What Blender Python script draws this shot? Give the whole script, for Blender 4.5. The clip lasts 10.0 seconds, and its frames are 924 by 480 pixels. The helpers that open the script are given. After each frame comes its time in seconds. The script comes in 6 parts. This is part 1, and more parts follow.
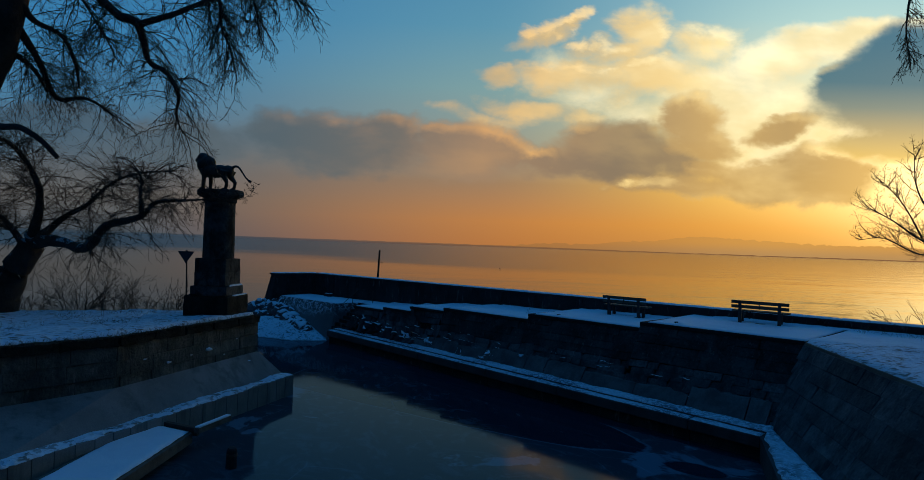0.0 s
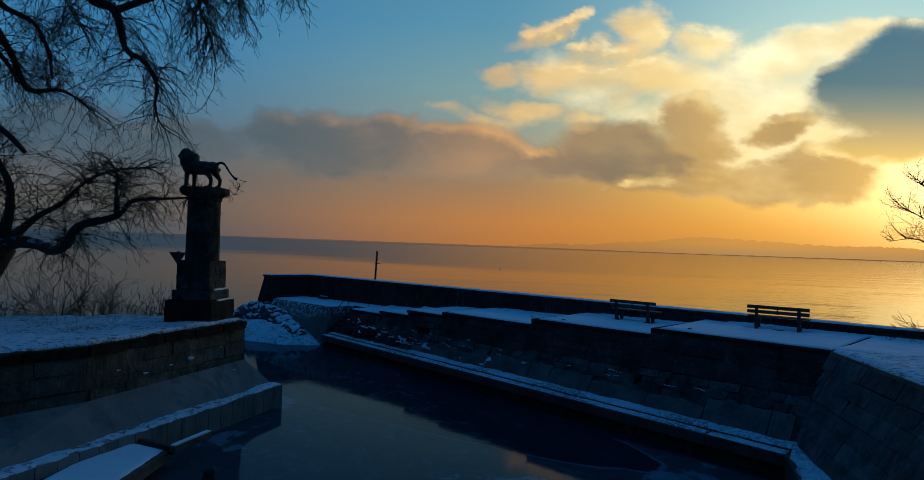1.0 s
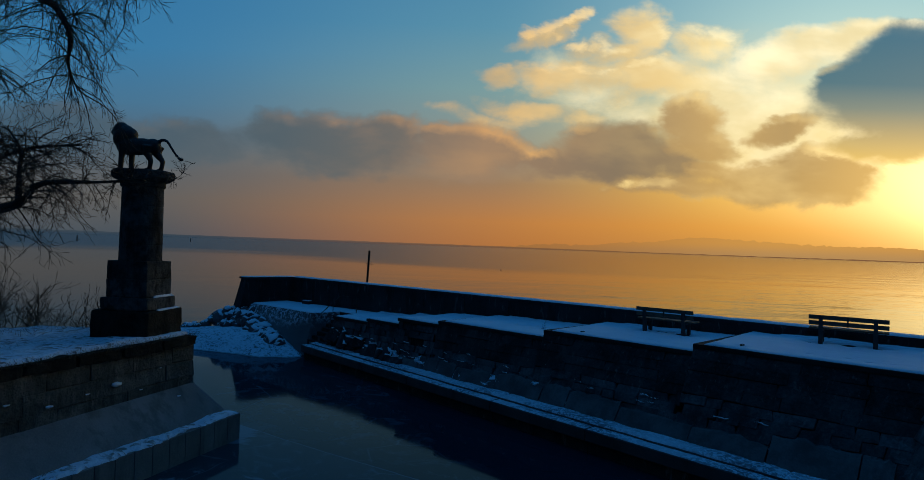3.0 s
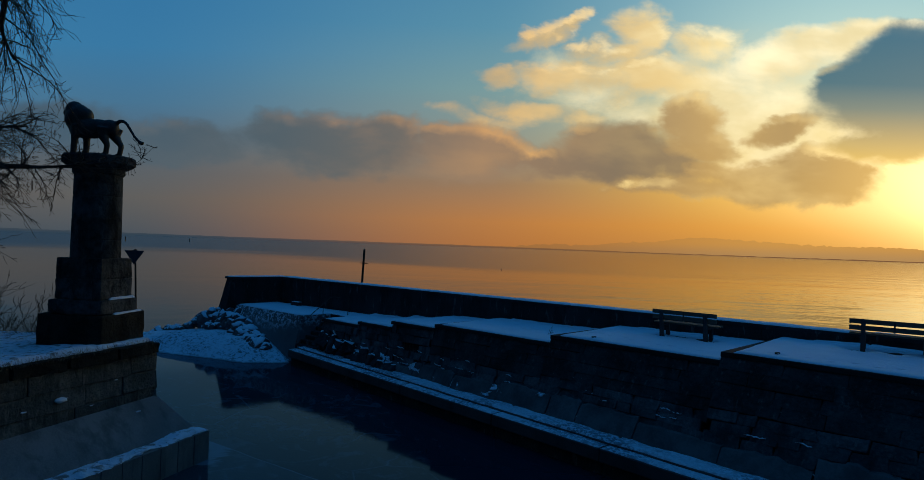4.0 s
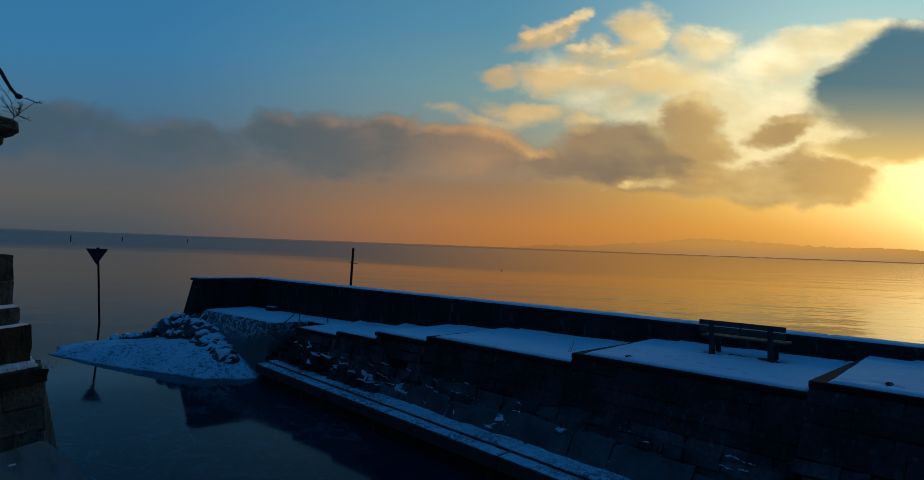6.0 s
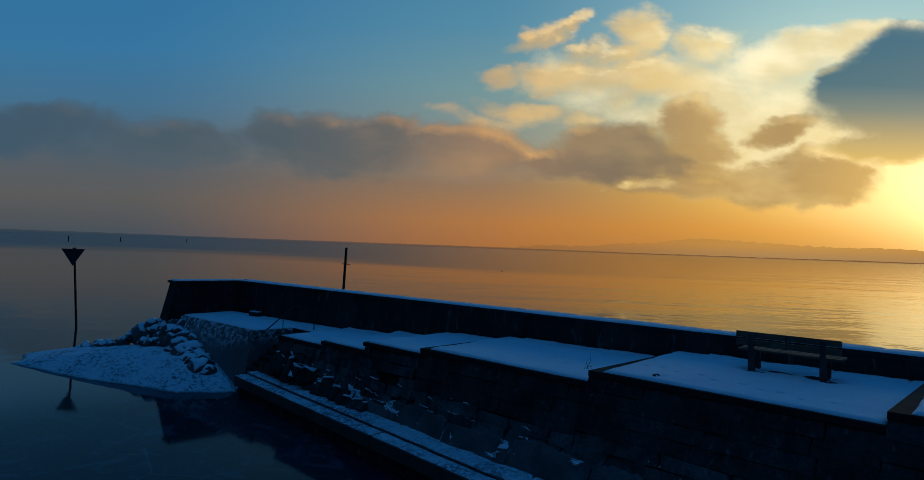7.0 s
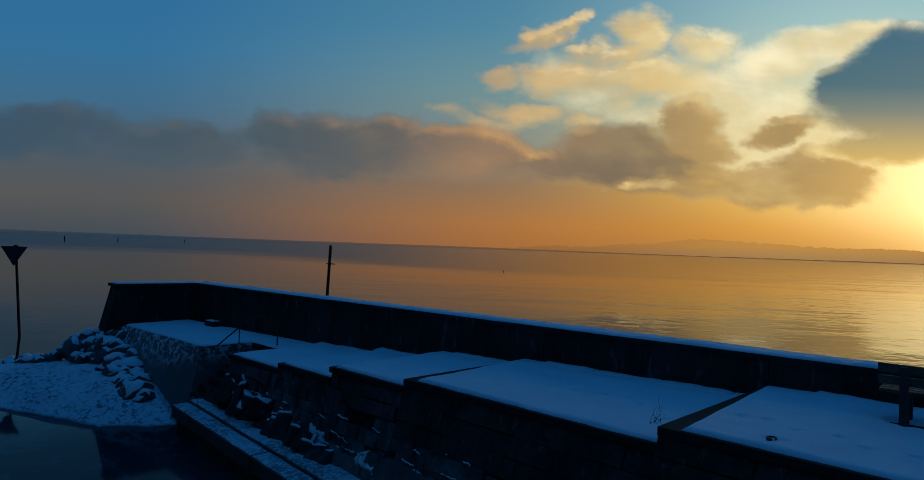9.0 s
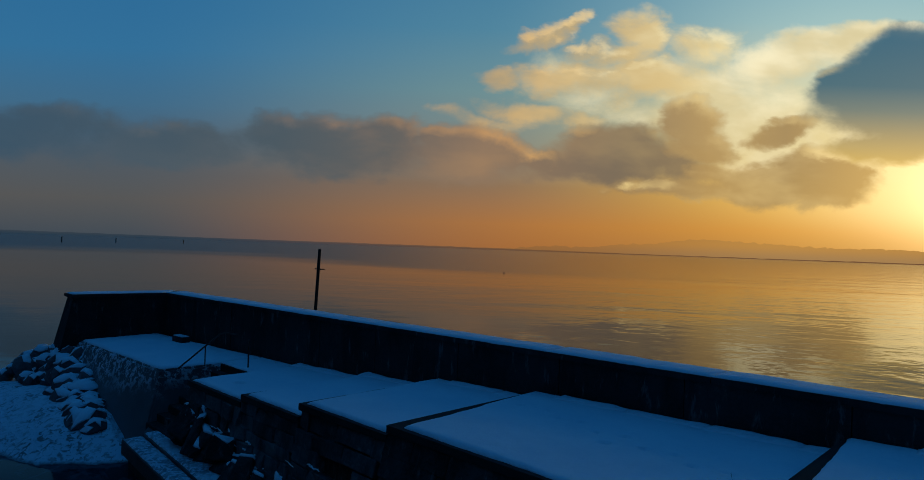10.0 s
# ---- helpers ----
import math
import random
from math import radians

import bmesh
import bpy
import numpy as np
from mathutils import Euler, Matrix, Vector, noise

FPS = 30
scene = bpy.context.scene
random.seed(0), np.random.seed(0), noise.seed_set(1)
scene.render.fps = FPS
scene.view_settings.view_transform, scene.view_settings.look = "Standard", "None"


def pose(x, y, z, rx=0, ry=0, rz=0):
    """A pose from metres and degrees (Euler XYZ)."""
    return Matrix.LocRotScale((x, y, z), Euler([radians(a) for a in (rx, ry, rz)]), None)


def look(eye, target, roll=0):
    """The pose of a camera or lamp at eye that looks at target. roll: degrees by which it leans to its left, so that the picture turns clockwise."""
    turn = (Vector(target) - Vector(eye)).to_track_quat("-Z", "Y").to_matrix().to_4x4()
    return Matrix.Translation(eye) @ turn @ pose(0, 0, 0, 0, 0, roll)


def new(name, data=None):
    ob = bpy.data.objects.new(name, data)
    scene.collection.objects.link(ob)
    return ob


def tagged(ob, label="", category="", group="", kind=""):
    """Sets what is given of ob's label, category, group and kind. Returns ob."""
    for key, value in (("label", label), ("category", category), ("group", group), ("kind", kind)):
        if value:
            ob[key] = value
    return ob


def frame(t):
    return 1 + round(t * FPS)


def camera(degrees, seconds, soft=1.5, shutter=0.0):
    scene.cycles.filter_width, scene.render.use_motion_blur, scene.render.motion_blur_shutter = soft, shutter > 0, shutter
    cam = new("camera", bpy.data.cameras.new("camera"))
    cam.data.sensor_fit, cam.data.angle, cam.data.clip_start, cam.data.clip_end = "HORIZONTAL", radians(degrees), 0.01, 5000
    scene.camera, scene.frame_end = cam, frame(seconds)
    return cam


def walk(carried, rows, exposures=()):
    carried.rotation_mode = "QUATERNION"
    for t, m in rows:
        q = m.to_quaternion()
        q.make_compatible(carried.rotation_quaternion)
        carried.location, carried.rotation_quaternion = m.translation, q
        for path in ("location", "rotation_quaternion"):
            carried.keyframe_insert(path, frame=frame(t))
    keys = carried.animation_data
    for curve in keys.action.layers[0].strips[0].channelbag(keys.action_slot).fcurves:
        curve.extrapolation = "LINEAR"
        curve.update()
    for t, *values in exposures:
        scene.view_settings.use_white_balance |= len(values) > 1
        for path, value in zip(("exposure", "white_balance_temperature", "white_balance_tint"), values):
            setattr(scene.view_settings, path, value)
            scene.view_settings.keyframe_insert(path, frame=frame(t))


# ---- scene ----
cam = camera(72.4, 10.0, soft=0.75)
PATH = [
    (0, (2.467, 0.35, 5.598), (1.074, 1.784, 5.614), 2.0),
    (0.5, (2.096, 0.72, 5.61), (0.702, 2.154, 5.627), 2.0),
    (1, (1.532, 1.321, 5.634), (0.139, 2.756, 5.651), 2.0),
    (1.5, (0.859, 2.032, 5.639), (-0.535, 3.466, 5.656), 2.0),
    (2, (0.138, 2.759, 5.618), (-1.255, 4.194, 5.635), 2.0),
    (2.5, (-0.553, 3.482, 5.582), (-1.946, 4.917, 5.6), 2.0),
    (4, (-2.58, 5.688, 5.416), (-3.973, 7.123, 5.435), 2.0),
    (4.5, (-3.253, 6.399, 5.367), (-4.645, 7.835, 5.386), 1.9),
    (5, (-3.912, 7.101, 5.318), (-5.304, 8.537, 5.338), 2.0),
    (5.5, (-4.614, 7.848, 5.274), (-6.006, 9.283, 5.295), 2.0),
    (7, (-6.818, 10.197, 5.243), (-8.21, 11.633, 5.265), 2.0),
    (7.5, (-7.585, 10.998, 5.211), (-8.977, 12.434, 5.234), 2.0),
    (8, (-8.38, 11.834, 5.16), (-9.772, 13.27, 5.184), 2.0),
    (8.5, (-9.164, 12.654, 5.099), (-10.557, 14.089, 5.124), 1.9),
    (9, (-9.966, 13.479, 5.076), (-11.359, 14.914, 5.1), 2.0),
    (9.5, (-10.722, 14.302, 5.131), (-12.114, 15.738, 5.156), 2.0),
    (10, (-11.612, 15.207, 5.257), (-13.004, 16.642, 5.282), 2.0),
]
walk(cam, [(t, look(eye, target, roll)) for t, eye, target, roll in PATH],
     [(0, 0.12, 6900, 10), (2.5, 0.05, 6850, 10), (5, -0.02, 6780, 10), (7.5, -0.12, 6680, 10), (10, -0.25, 6580, 10)])


# ---- world, sun and exposure ----
FWD, RGT = Vector((-0.697, 0.717, 0)), Vector((0.717, 0.697, 0))
SUN_DIR = (FWD + RGT * 0.95 + Vector((0, 0, 0.13))).normalized()


def lin(r, g, b):
    """A colour given as 8-bit display values, in linear light."""
    return tuple(((c / 255 + 0.055) / 1.055) ** 2.4 if c > 10 else c / 255 / 12.92 for c in (r, g, b)) + (1.0,)


class Nodes:
    """Shortcuts for node trees."""

    def __init__(self, tree):
        self.t = tree

    def n(self, kind):
        return self.t.nodes.new(kind)

    def put(self, sock, v):
        if isinstance(v, bpy.types.NodeSocket):
            self.t.links.new(v, sock)
        else:
            sock.default_value = v

    def m(self, op, a, b=0.0, c=0.0, clamp=False):
        node = self.n("ShaderNodeMath")
        node.operation, node.use_clamp = op, clamp
        for s, v in zip(node.inputs, (a, b, c)):
            self.put(s, v)
        return node.outputs[0]

    def step(self, x, lo, hi, out0=0.0, out1=1.0):
        node = self.n("ShaderNodeMapRange")
        node.interpolation_type = "SMOOTHSTEP"
        for s, v in zip(node.inputs, (x, lo, hi, out0, out1)):
            self.put(s, v)
        return node.outputs[0]

    def mix(self, f, a, b, blend="MIX"):
        node = self.n("ShaderNodeMix")
        node.data_type, node.blend_type = "RGBA", blend
        for s, v in ((node.inputs[0], f), (node.inputs[6], a), (node.inputs[7], b)):
            self.put(s, v)
        return node.outputs[2]

    def dot(self, v, d):
        node = self.n("ShaderNodeVectorMath")
        node.operation = "DOT_PRODUCT"
        self.put(node.inputs[0], v)
        node.inputs[1].default_value = d
        return node.outputs["Value"]

    def xyz(self, x, y, z=0.0):
        node = self.n("ShaderNodeCombineXYZ")
        for s, v in zip(node.inputs, (x, y, z)):
            self.put(s, v)
        return node.outputs[0]

    def noise(self, vec, scale, detail=4.0, rough=0.55, dist=0.0):
        node = self.n("ShaderNodeTexNoise")
        self.put(node.inputs["Vector"], vec)
        for k, v in (("Scale", scale), ("Detail", detail), ("Roughness", rough), ("Distortion", dist)):
            self.put(node.inputs[k], v)
        return node.outputs["Fac"]

    def ramp(self, x, stops):
        node = self.n("ShaderNodeValToRGB")
        e = node.color_ramp.elements
        while len(e) < len(stops):
            e.new(0.5)
        for el, (p, c) in zip(e, stops):
            el.position, el.color = p, c
        self.put(node.inputs[0], x)
        return node.outputs[0]


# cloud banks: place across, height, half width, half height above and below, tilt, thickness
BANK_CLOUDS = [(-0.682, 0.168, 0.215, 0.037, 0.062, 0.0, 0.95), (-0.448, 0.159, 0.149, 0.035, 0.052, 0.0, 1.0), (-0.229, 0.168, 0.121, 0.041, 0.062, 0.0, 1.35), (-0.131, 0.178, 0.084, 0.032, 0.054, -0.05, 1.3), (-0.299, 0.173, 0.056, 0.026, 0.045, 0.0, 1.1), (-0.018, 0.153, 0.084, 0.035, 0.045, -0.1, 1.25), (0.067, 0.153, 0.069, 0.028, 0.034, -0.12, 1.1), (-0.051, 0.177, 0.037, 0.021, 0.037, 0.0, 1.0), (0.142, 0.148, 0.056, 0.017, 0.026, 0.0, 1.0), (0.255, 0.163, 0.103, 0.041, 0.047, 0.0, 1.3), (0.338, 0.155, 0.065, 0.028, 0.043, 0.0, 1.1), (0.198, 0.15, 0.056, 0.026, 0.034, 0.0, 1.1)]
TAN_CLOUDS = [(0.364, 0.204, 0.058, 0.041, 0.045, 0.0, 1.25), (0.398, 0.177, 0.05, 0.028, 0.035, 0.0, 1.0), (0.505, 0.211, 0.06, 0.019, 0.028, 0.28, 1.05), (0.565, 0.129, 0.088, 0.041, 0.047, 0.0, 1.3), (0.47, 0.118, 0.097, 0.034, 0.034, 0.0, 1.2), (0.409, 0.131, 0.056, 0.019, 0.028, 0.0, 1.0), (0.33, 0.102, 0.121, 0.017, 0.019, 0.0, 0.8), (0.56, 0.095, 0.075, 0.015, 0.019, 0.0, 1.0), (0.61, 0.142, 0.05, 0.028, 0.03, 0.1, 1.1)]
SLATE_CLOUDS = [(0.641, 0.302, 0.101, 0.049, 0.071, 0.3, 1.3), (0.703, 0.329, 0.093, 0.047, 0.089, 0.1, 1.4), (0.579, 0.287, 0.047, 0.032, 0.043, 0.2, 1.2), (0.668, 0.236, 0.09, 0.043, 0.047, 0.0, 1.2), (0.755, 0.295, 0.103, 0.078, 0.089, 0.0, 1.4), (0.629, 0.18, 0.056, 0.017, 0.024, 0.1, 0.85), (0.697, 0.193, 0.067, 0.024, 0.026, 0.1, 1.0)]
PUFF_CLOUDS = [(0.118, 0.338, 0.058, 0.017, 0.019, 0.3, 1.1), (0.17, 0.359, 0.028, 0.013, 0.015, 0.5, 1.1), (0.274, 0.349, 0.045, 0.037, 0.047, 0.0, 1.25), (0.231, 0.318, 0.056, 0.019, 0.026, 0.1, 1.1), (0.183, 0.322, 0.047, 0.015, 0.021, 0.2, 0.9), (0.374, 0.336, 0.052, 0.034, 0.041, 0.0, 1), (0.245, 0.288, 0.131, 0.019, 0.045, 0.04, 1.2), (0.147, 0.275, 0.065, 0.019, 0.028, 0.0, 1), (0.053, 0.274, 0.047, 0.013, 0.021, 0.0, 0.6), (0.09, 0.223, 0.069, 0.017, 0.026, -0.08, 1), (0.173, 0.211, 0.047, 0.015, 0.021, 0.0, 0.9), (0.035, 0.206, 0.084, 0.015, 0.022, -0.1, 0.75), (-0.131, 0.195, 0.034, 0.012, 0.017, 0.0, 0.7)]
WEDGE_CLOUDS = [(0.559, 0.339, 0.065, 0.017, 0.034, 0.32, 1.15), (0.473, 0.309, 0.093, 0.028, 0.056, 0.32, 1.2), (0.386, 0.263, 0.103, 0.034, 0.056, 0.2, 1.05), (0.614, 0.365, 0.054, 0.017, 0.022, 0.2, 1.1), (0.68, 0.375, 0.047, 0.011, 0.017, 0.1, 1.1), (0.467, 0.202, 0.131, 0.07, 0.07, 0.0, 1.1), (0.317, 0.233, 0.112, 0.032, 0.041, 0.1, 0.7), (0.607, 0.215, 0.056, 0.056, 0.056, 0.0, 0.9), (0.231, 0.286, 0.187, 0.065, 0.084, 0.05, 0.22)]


def cloud_group(name, blobs, scale, wild, soft, shift):
    """A node group: how thick the cloud is at p, q (tangents across and up), from billows that run into one another."""
    g = bpy.data.node_groups.new(name, "ShaderNodeTree")
    for s in ("p", "q"):
        g.interface.new_socket(s, in_out="INPUT", socket_type="NodeSocketFloat")
    g.interface.new_socket("d", in_out="OUTPUT", socket_type="NodeSocketFloat")
    N = Nodes(g)
    gi, go = N.n("NodeGroupInput"), N.n("NodeGroupOutput")
    p, q = gi.outputs[0], gi.outputs[1]
    v = N.xyz(p, N.m("MULTIPLY", q, 1.5), shift)
    n1 = N.noise(v, scale * 1.5, 7.0, 0.56, 0.25)
    n2 = N.noise(N.xyz(p, N.m("MULTIPLY", q, 1.6), shift + 4.0), scale * 1.1, 5.0, 0.55, 0.2)
    n3 = N.noise(N.xyz(p, N.m("MULTIPLY", q, 1.6), shift + 8.0), scale * 1.1, 5.0, 0.55, 0.2)
    pw = N.m("ADD", p, N.m("MULTIPLY", N.m("SUBTRACT", n2, 0.5), 0.12))
    qw = N.m("ADD", q, N.m("MULTIPLY", N.m("SUBTRACT", n3, 0.5), 0.07))
    total = None
    for bp, bq, sp, su, sd, tilt, amp in blobs:
        dp = N.m("SUBTRACT", pw, bp)
        dq = N.m("SUBTRACT", N.m("SUBTRACT", qw, bq), N.m("MULTIPLY", dp, tilt))
        a = N.m("DIVIDE", dp, sp)
        b = N.m("MAXIMUM", N.m("DIVIDE", dq, su), N.m("DIVIDE", dq, -sd))
        f = N.m("SUBTRACT", amp, N.m("ADD", N.m("MULTIPLY", a, a), N.m("MULTIPLY", b, b)))
        total = f if total is None else N.m("SMOOTH_MAX", total, f, 0.35)
    body = N.m("ADD", total, N.m("MULTIPLY", N.m("SUBTRACT", n1, 0.5), wild))
    N.put(go.inputs[0], N.step(body, -0.5 * soft, soft))
    return g


def make_world():
    w = bpy.data.worlds.new("dusk_sky")
    scene.world = w
    w.use_nodes = True
    w.node_tree.nodes.clear()
    N = Nodes(w.node_tree)
    d = N.n("ShaderNodeTexCoord").outputs["Generated"]
    f = N.m("MAXIMUM", N.dot(d, FWD), 0.05)
    p = N.m("DIVIDE", N.dot(d, RGT), f)
    up = N.dot(d, (0, 0, 1))
    q = N.m("DIVIDE", up, f)
    e = N.m("MULTIPLY", q, 2.0, clamp=True)
    left = N.ramp(e, [(0.0, lin(68, 80, 92)), (0.12, lin(88, 89, 92)), (0.26, lin(80, 93, 106)), (0.42, lin(64, 112, 146)), (0.60, lin(50, 118, 164)), (1.0, lin(40, 110, 162))])
    mid = N.ramp(e, [(0.0, lin(176, 112, 58)), (0.08, lin(184, 120, 62)), (0.20, lin(154, 120, 88)), (0.34, lin(142, 148, 136)), (0.50, lin(120, 156, 158)), (0.70, lin(86, 144, 170)), (1.0, lin(64, 128, 168))])
    right = N.ramp(e, [(0.0, lin(186, 136, 72)), (0.09, lin(228, 158, 54)), (0.22, lin(252, 198, 68)), (0.36, lin(248, 222, 138)), (0.52, lin(226, 228, 190)), (0.75, lin(170, 208, 208)), (1.0, lin(130, 184, 204))])
    base = N.mix(N.step(p, -0.56, 0.20), left, mid)
    base = N.mix(N.step(p, 0.02, 0.66), base, right)
    # brightness round the hidden sun
    gp, gq = N.m("DIVIDE", N.m("SUBTRACT", p, 0.80), 0.26), N.m("DIVIDE", N.m("SUBTRACT", q, 0.15), 0.12)
    glow = N.m("EXPONENT", N.m("MULTIPLY", N.m("ADD", N.m("MULTIPLY", gp, gp), N.m("MULTIPLY", gq, gq)), -1.0))
    base = N.mix(N.m("MULTIPLY", glow, N.step(q, 0.015, 0.09, 0.3, 1.0)), base, (1.20, 0.94, 0.44, 1))
    cp, cq = N.m("DIVIDE", N.m("SUBTRACT", p, 0.92), 0.18), N.m("DIVIDE", N.m("SUBTRACT", q, 0.11), 0.085)
    core = N.m("EXPONENT", N.m("MULTIPLY", N.m("ADD", N.m("MULTIPLY", cp, cp), N.m("MULTIPLY", cq, cq)), -1.0))
    base = N.mix(core, base, (2.3, 1.75, 0.78, 1))
    # cloud layers from far to near, each with its sunward side lit
    along = N.m("DIVIDE", N.m("ADD", p, 0.75), 1.5, clamp=True)
    bank_body = N.ramp(along, [(0.0, lin(58, 86, 108)), (0.30, lin(76, 91, 102)), (0.42, lin(98, 98, 98)), (0.52, lin(150, 122, 98)), (0.66, lin(124, 108, 90)), (0.85, lin(160, 130, 84))])
    bank_rim = N.ramp(along, [(0.0, lin(92, 102, 112)), (0.28, lin(112, 112, 112)), (0.40, lin(206, 156, 108)), (0.55, lin(238, 178, 106)), (0.78, lin(255, 226, 142))])
    tan_body = N.ramp(along, [(0.66, lin(148, 124, 94)), (0.76, lin(188, 152, 92)), (0.84, lin(168, 136, 84)), (0.95, lin(206, 164, 88))])
    puff_body = N.ramp(along, [(0.35, lin(150, 140, 125)), (0.52, lin(190, 166, 126)), (0.62, lin(214, 184, 126)), (0.72, lin(238, 208, 142)), (0.80, lin(248, 226, 160))])
    puff_rim = N.ramp(along, [(0.35, lin(214, 164, 110)), (0.55, lin(240, 196, 126)), (0.70, (1.05, 0.88, 0.48, 1)), (0.85, (1.12, 0.98, 0.58, 1))])
    slate_body = N.ramp(N.m("MULTIPLY", q, 2.5, clamp=True), [(0.38, lin(226, 188, 96)), (0.50, lin(176, 158, 110)), (0.60, lin(112, 128, 122)), (0.70, lin(50, 104, 124)), (0.9, lin(34, 100, 128))])
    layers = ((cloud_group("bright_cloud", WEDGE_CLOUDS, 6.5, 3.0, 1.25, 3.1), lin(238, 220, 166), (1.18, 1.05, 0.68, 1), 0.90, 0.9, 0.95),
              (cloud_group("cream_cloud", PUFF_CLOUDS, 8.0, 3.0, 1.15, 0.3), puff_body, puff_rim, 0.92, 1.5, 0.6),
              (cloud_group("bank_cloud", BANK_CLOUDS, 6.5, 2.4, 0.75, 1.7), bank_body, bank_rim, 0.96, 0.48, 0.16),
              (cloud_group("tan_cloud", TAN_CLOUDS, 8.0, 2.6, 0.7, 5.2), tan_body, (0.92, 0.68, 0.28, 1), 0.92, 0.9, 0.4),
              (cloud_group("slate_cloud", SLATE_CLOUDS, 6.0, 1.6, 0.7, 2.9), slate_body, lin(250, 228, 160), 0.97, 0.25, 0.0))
    for group, body, rim, most, lit, fleck in layers:
        a, b = N.n("ShaderNodeGroup"), N.n("ShaderNodeGroup")
        a.node_tree = b.node_tree = group
        N.put(a.inputs[0], p), N.put(a.inputs[1], q)
        N.put(b.inputs[0], N.m("ADD", p, 0.012)), N.put(b.inputs[1], N.m("ADD", q, 0.014))
        edge = N.m("MULTIPLY", N.m("SUBTRACT", a.outputs[0], b.outputs[0], clamp=True), N.step(N.noise(N.xyz(p, q, lit + 3.0), 5.0, 4, 0.5), 0.40, 0.62, lit * 0.2, lit * 1.7), clamp=True)
        mottle = N.step(N.noise(N.xyz(p, N.m("MULTIPLY", q, 2.2), lit), 6.0, 4, 0.5, 0.2), 0.42, 0.70, 0.0, fleck)
        colour = N.mix(N.m("MAXIMUM", edge, mottle), body, rim)
        base = N.mix(N.m("MULTIPLY", a.outputs[0], most), base, colour)
    # overhead and behind: the plain blue of dusk
    dusk = N.ramp(up, [(0.0, lin(3, 8, 14)), (0.25, lin(7, 28, 50)), (0.50, lin(8, 52, 92)), (0.75, lin(11, 80, 136)), (1.0, lin(13, 92, 152))])
    front = N.m("MULTIPLY", N.step(N.dot(d, FWD), 0.05, 0.45), N.step(up, 0.50, 0.365))
    base = N.mix(front, dusk, base)
    sky = N.n("ShaderNodeTexSky")
    sky.sky_type, sky.sun_disc = "NISHITA", False
    sky.sun_elevation, sky.sun_rotation = radians(7), math.atan2(SUN_DIR.x, SUN_DIR.y)
    bg1, bg2 = N.n("ShaderNodeBackground"), N.n("ShaderNodeBackground")
    N.put(bg1.inputs[0], base), N.put(bg2.inputs[0], sky.outputs[0])
    bg1.inputs[1].default_value, bg2.inputs[1].default_value = SKY_LEVEL, 0.004
    add, out = N.n("ShaderNodeAddShader"), N.n("ShaderNodeOutputWorld")
    N.put(add.inputs[0], bg1.outputs[0]), N.put(add.inputs[1], bg2.outputs[0])
    N.put(out.inputs[0], add.outputs[0])


SKY_LEVEL = 1.0
make_world()
sun = new("sun", bpy.data.lights.new("sun", "SUN"))
sun.data.energy, sun.data.angle, sun.data.color = 0.08, radians(12), (1.0, 0.64, 0.26)
sun.matrix_world = look(SUN_DIR * 100, (0, 0, 0))


# ---- materials ----
def material(name):
    mat = bpy.data.materials.new(name)
    mat.use_nodes = True
    mat.node_tree.nodes.clear()
    N = Nodes(mat.node_tree)
    b, out = N.n("ShaderNodeBsdfPrincipled"), N.n("ShaderNodeOutputMaterial")
    N.put(out.inputs[0], b.outputs[0])
    return mat, N, b


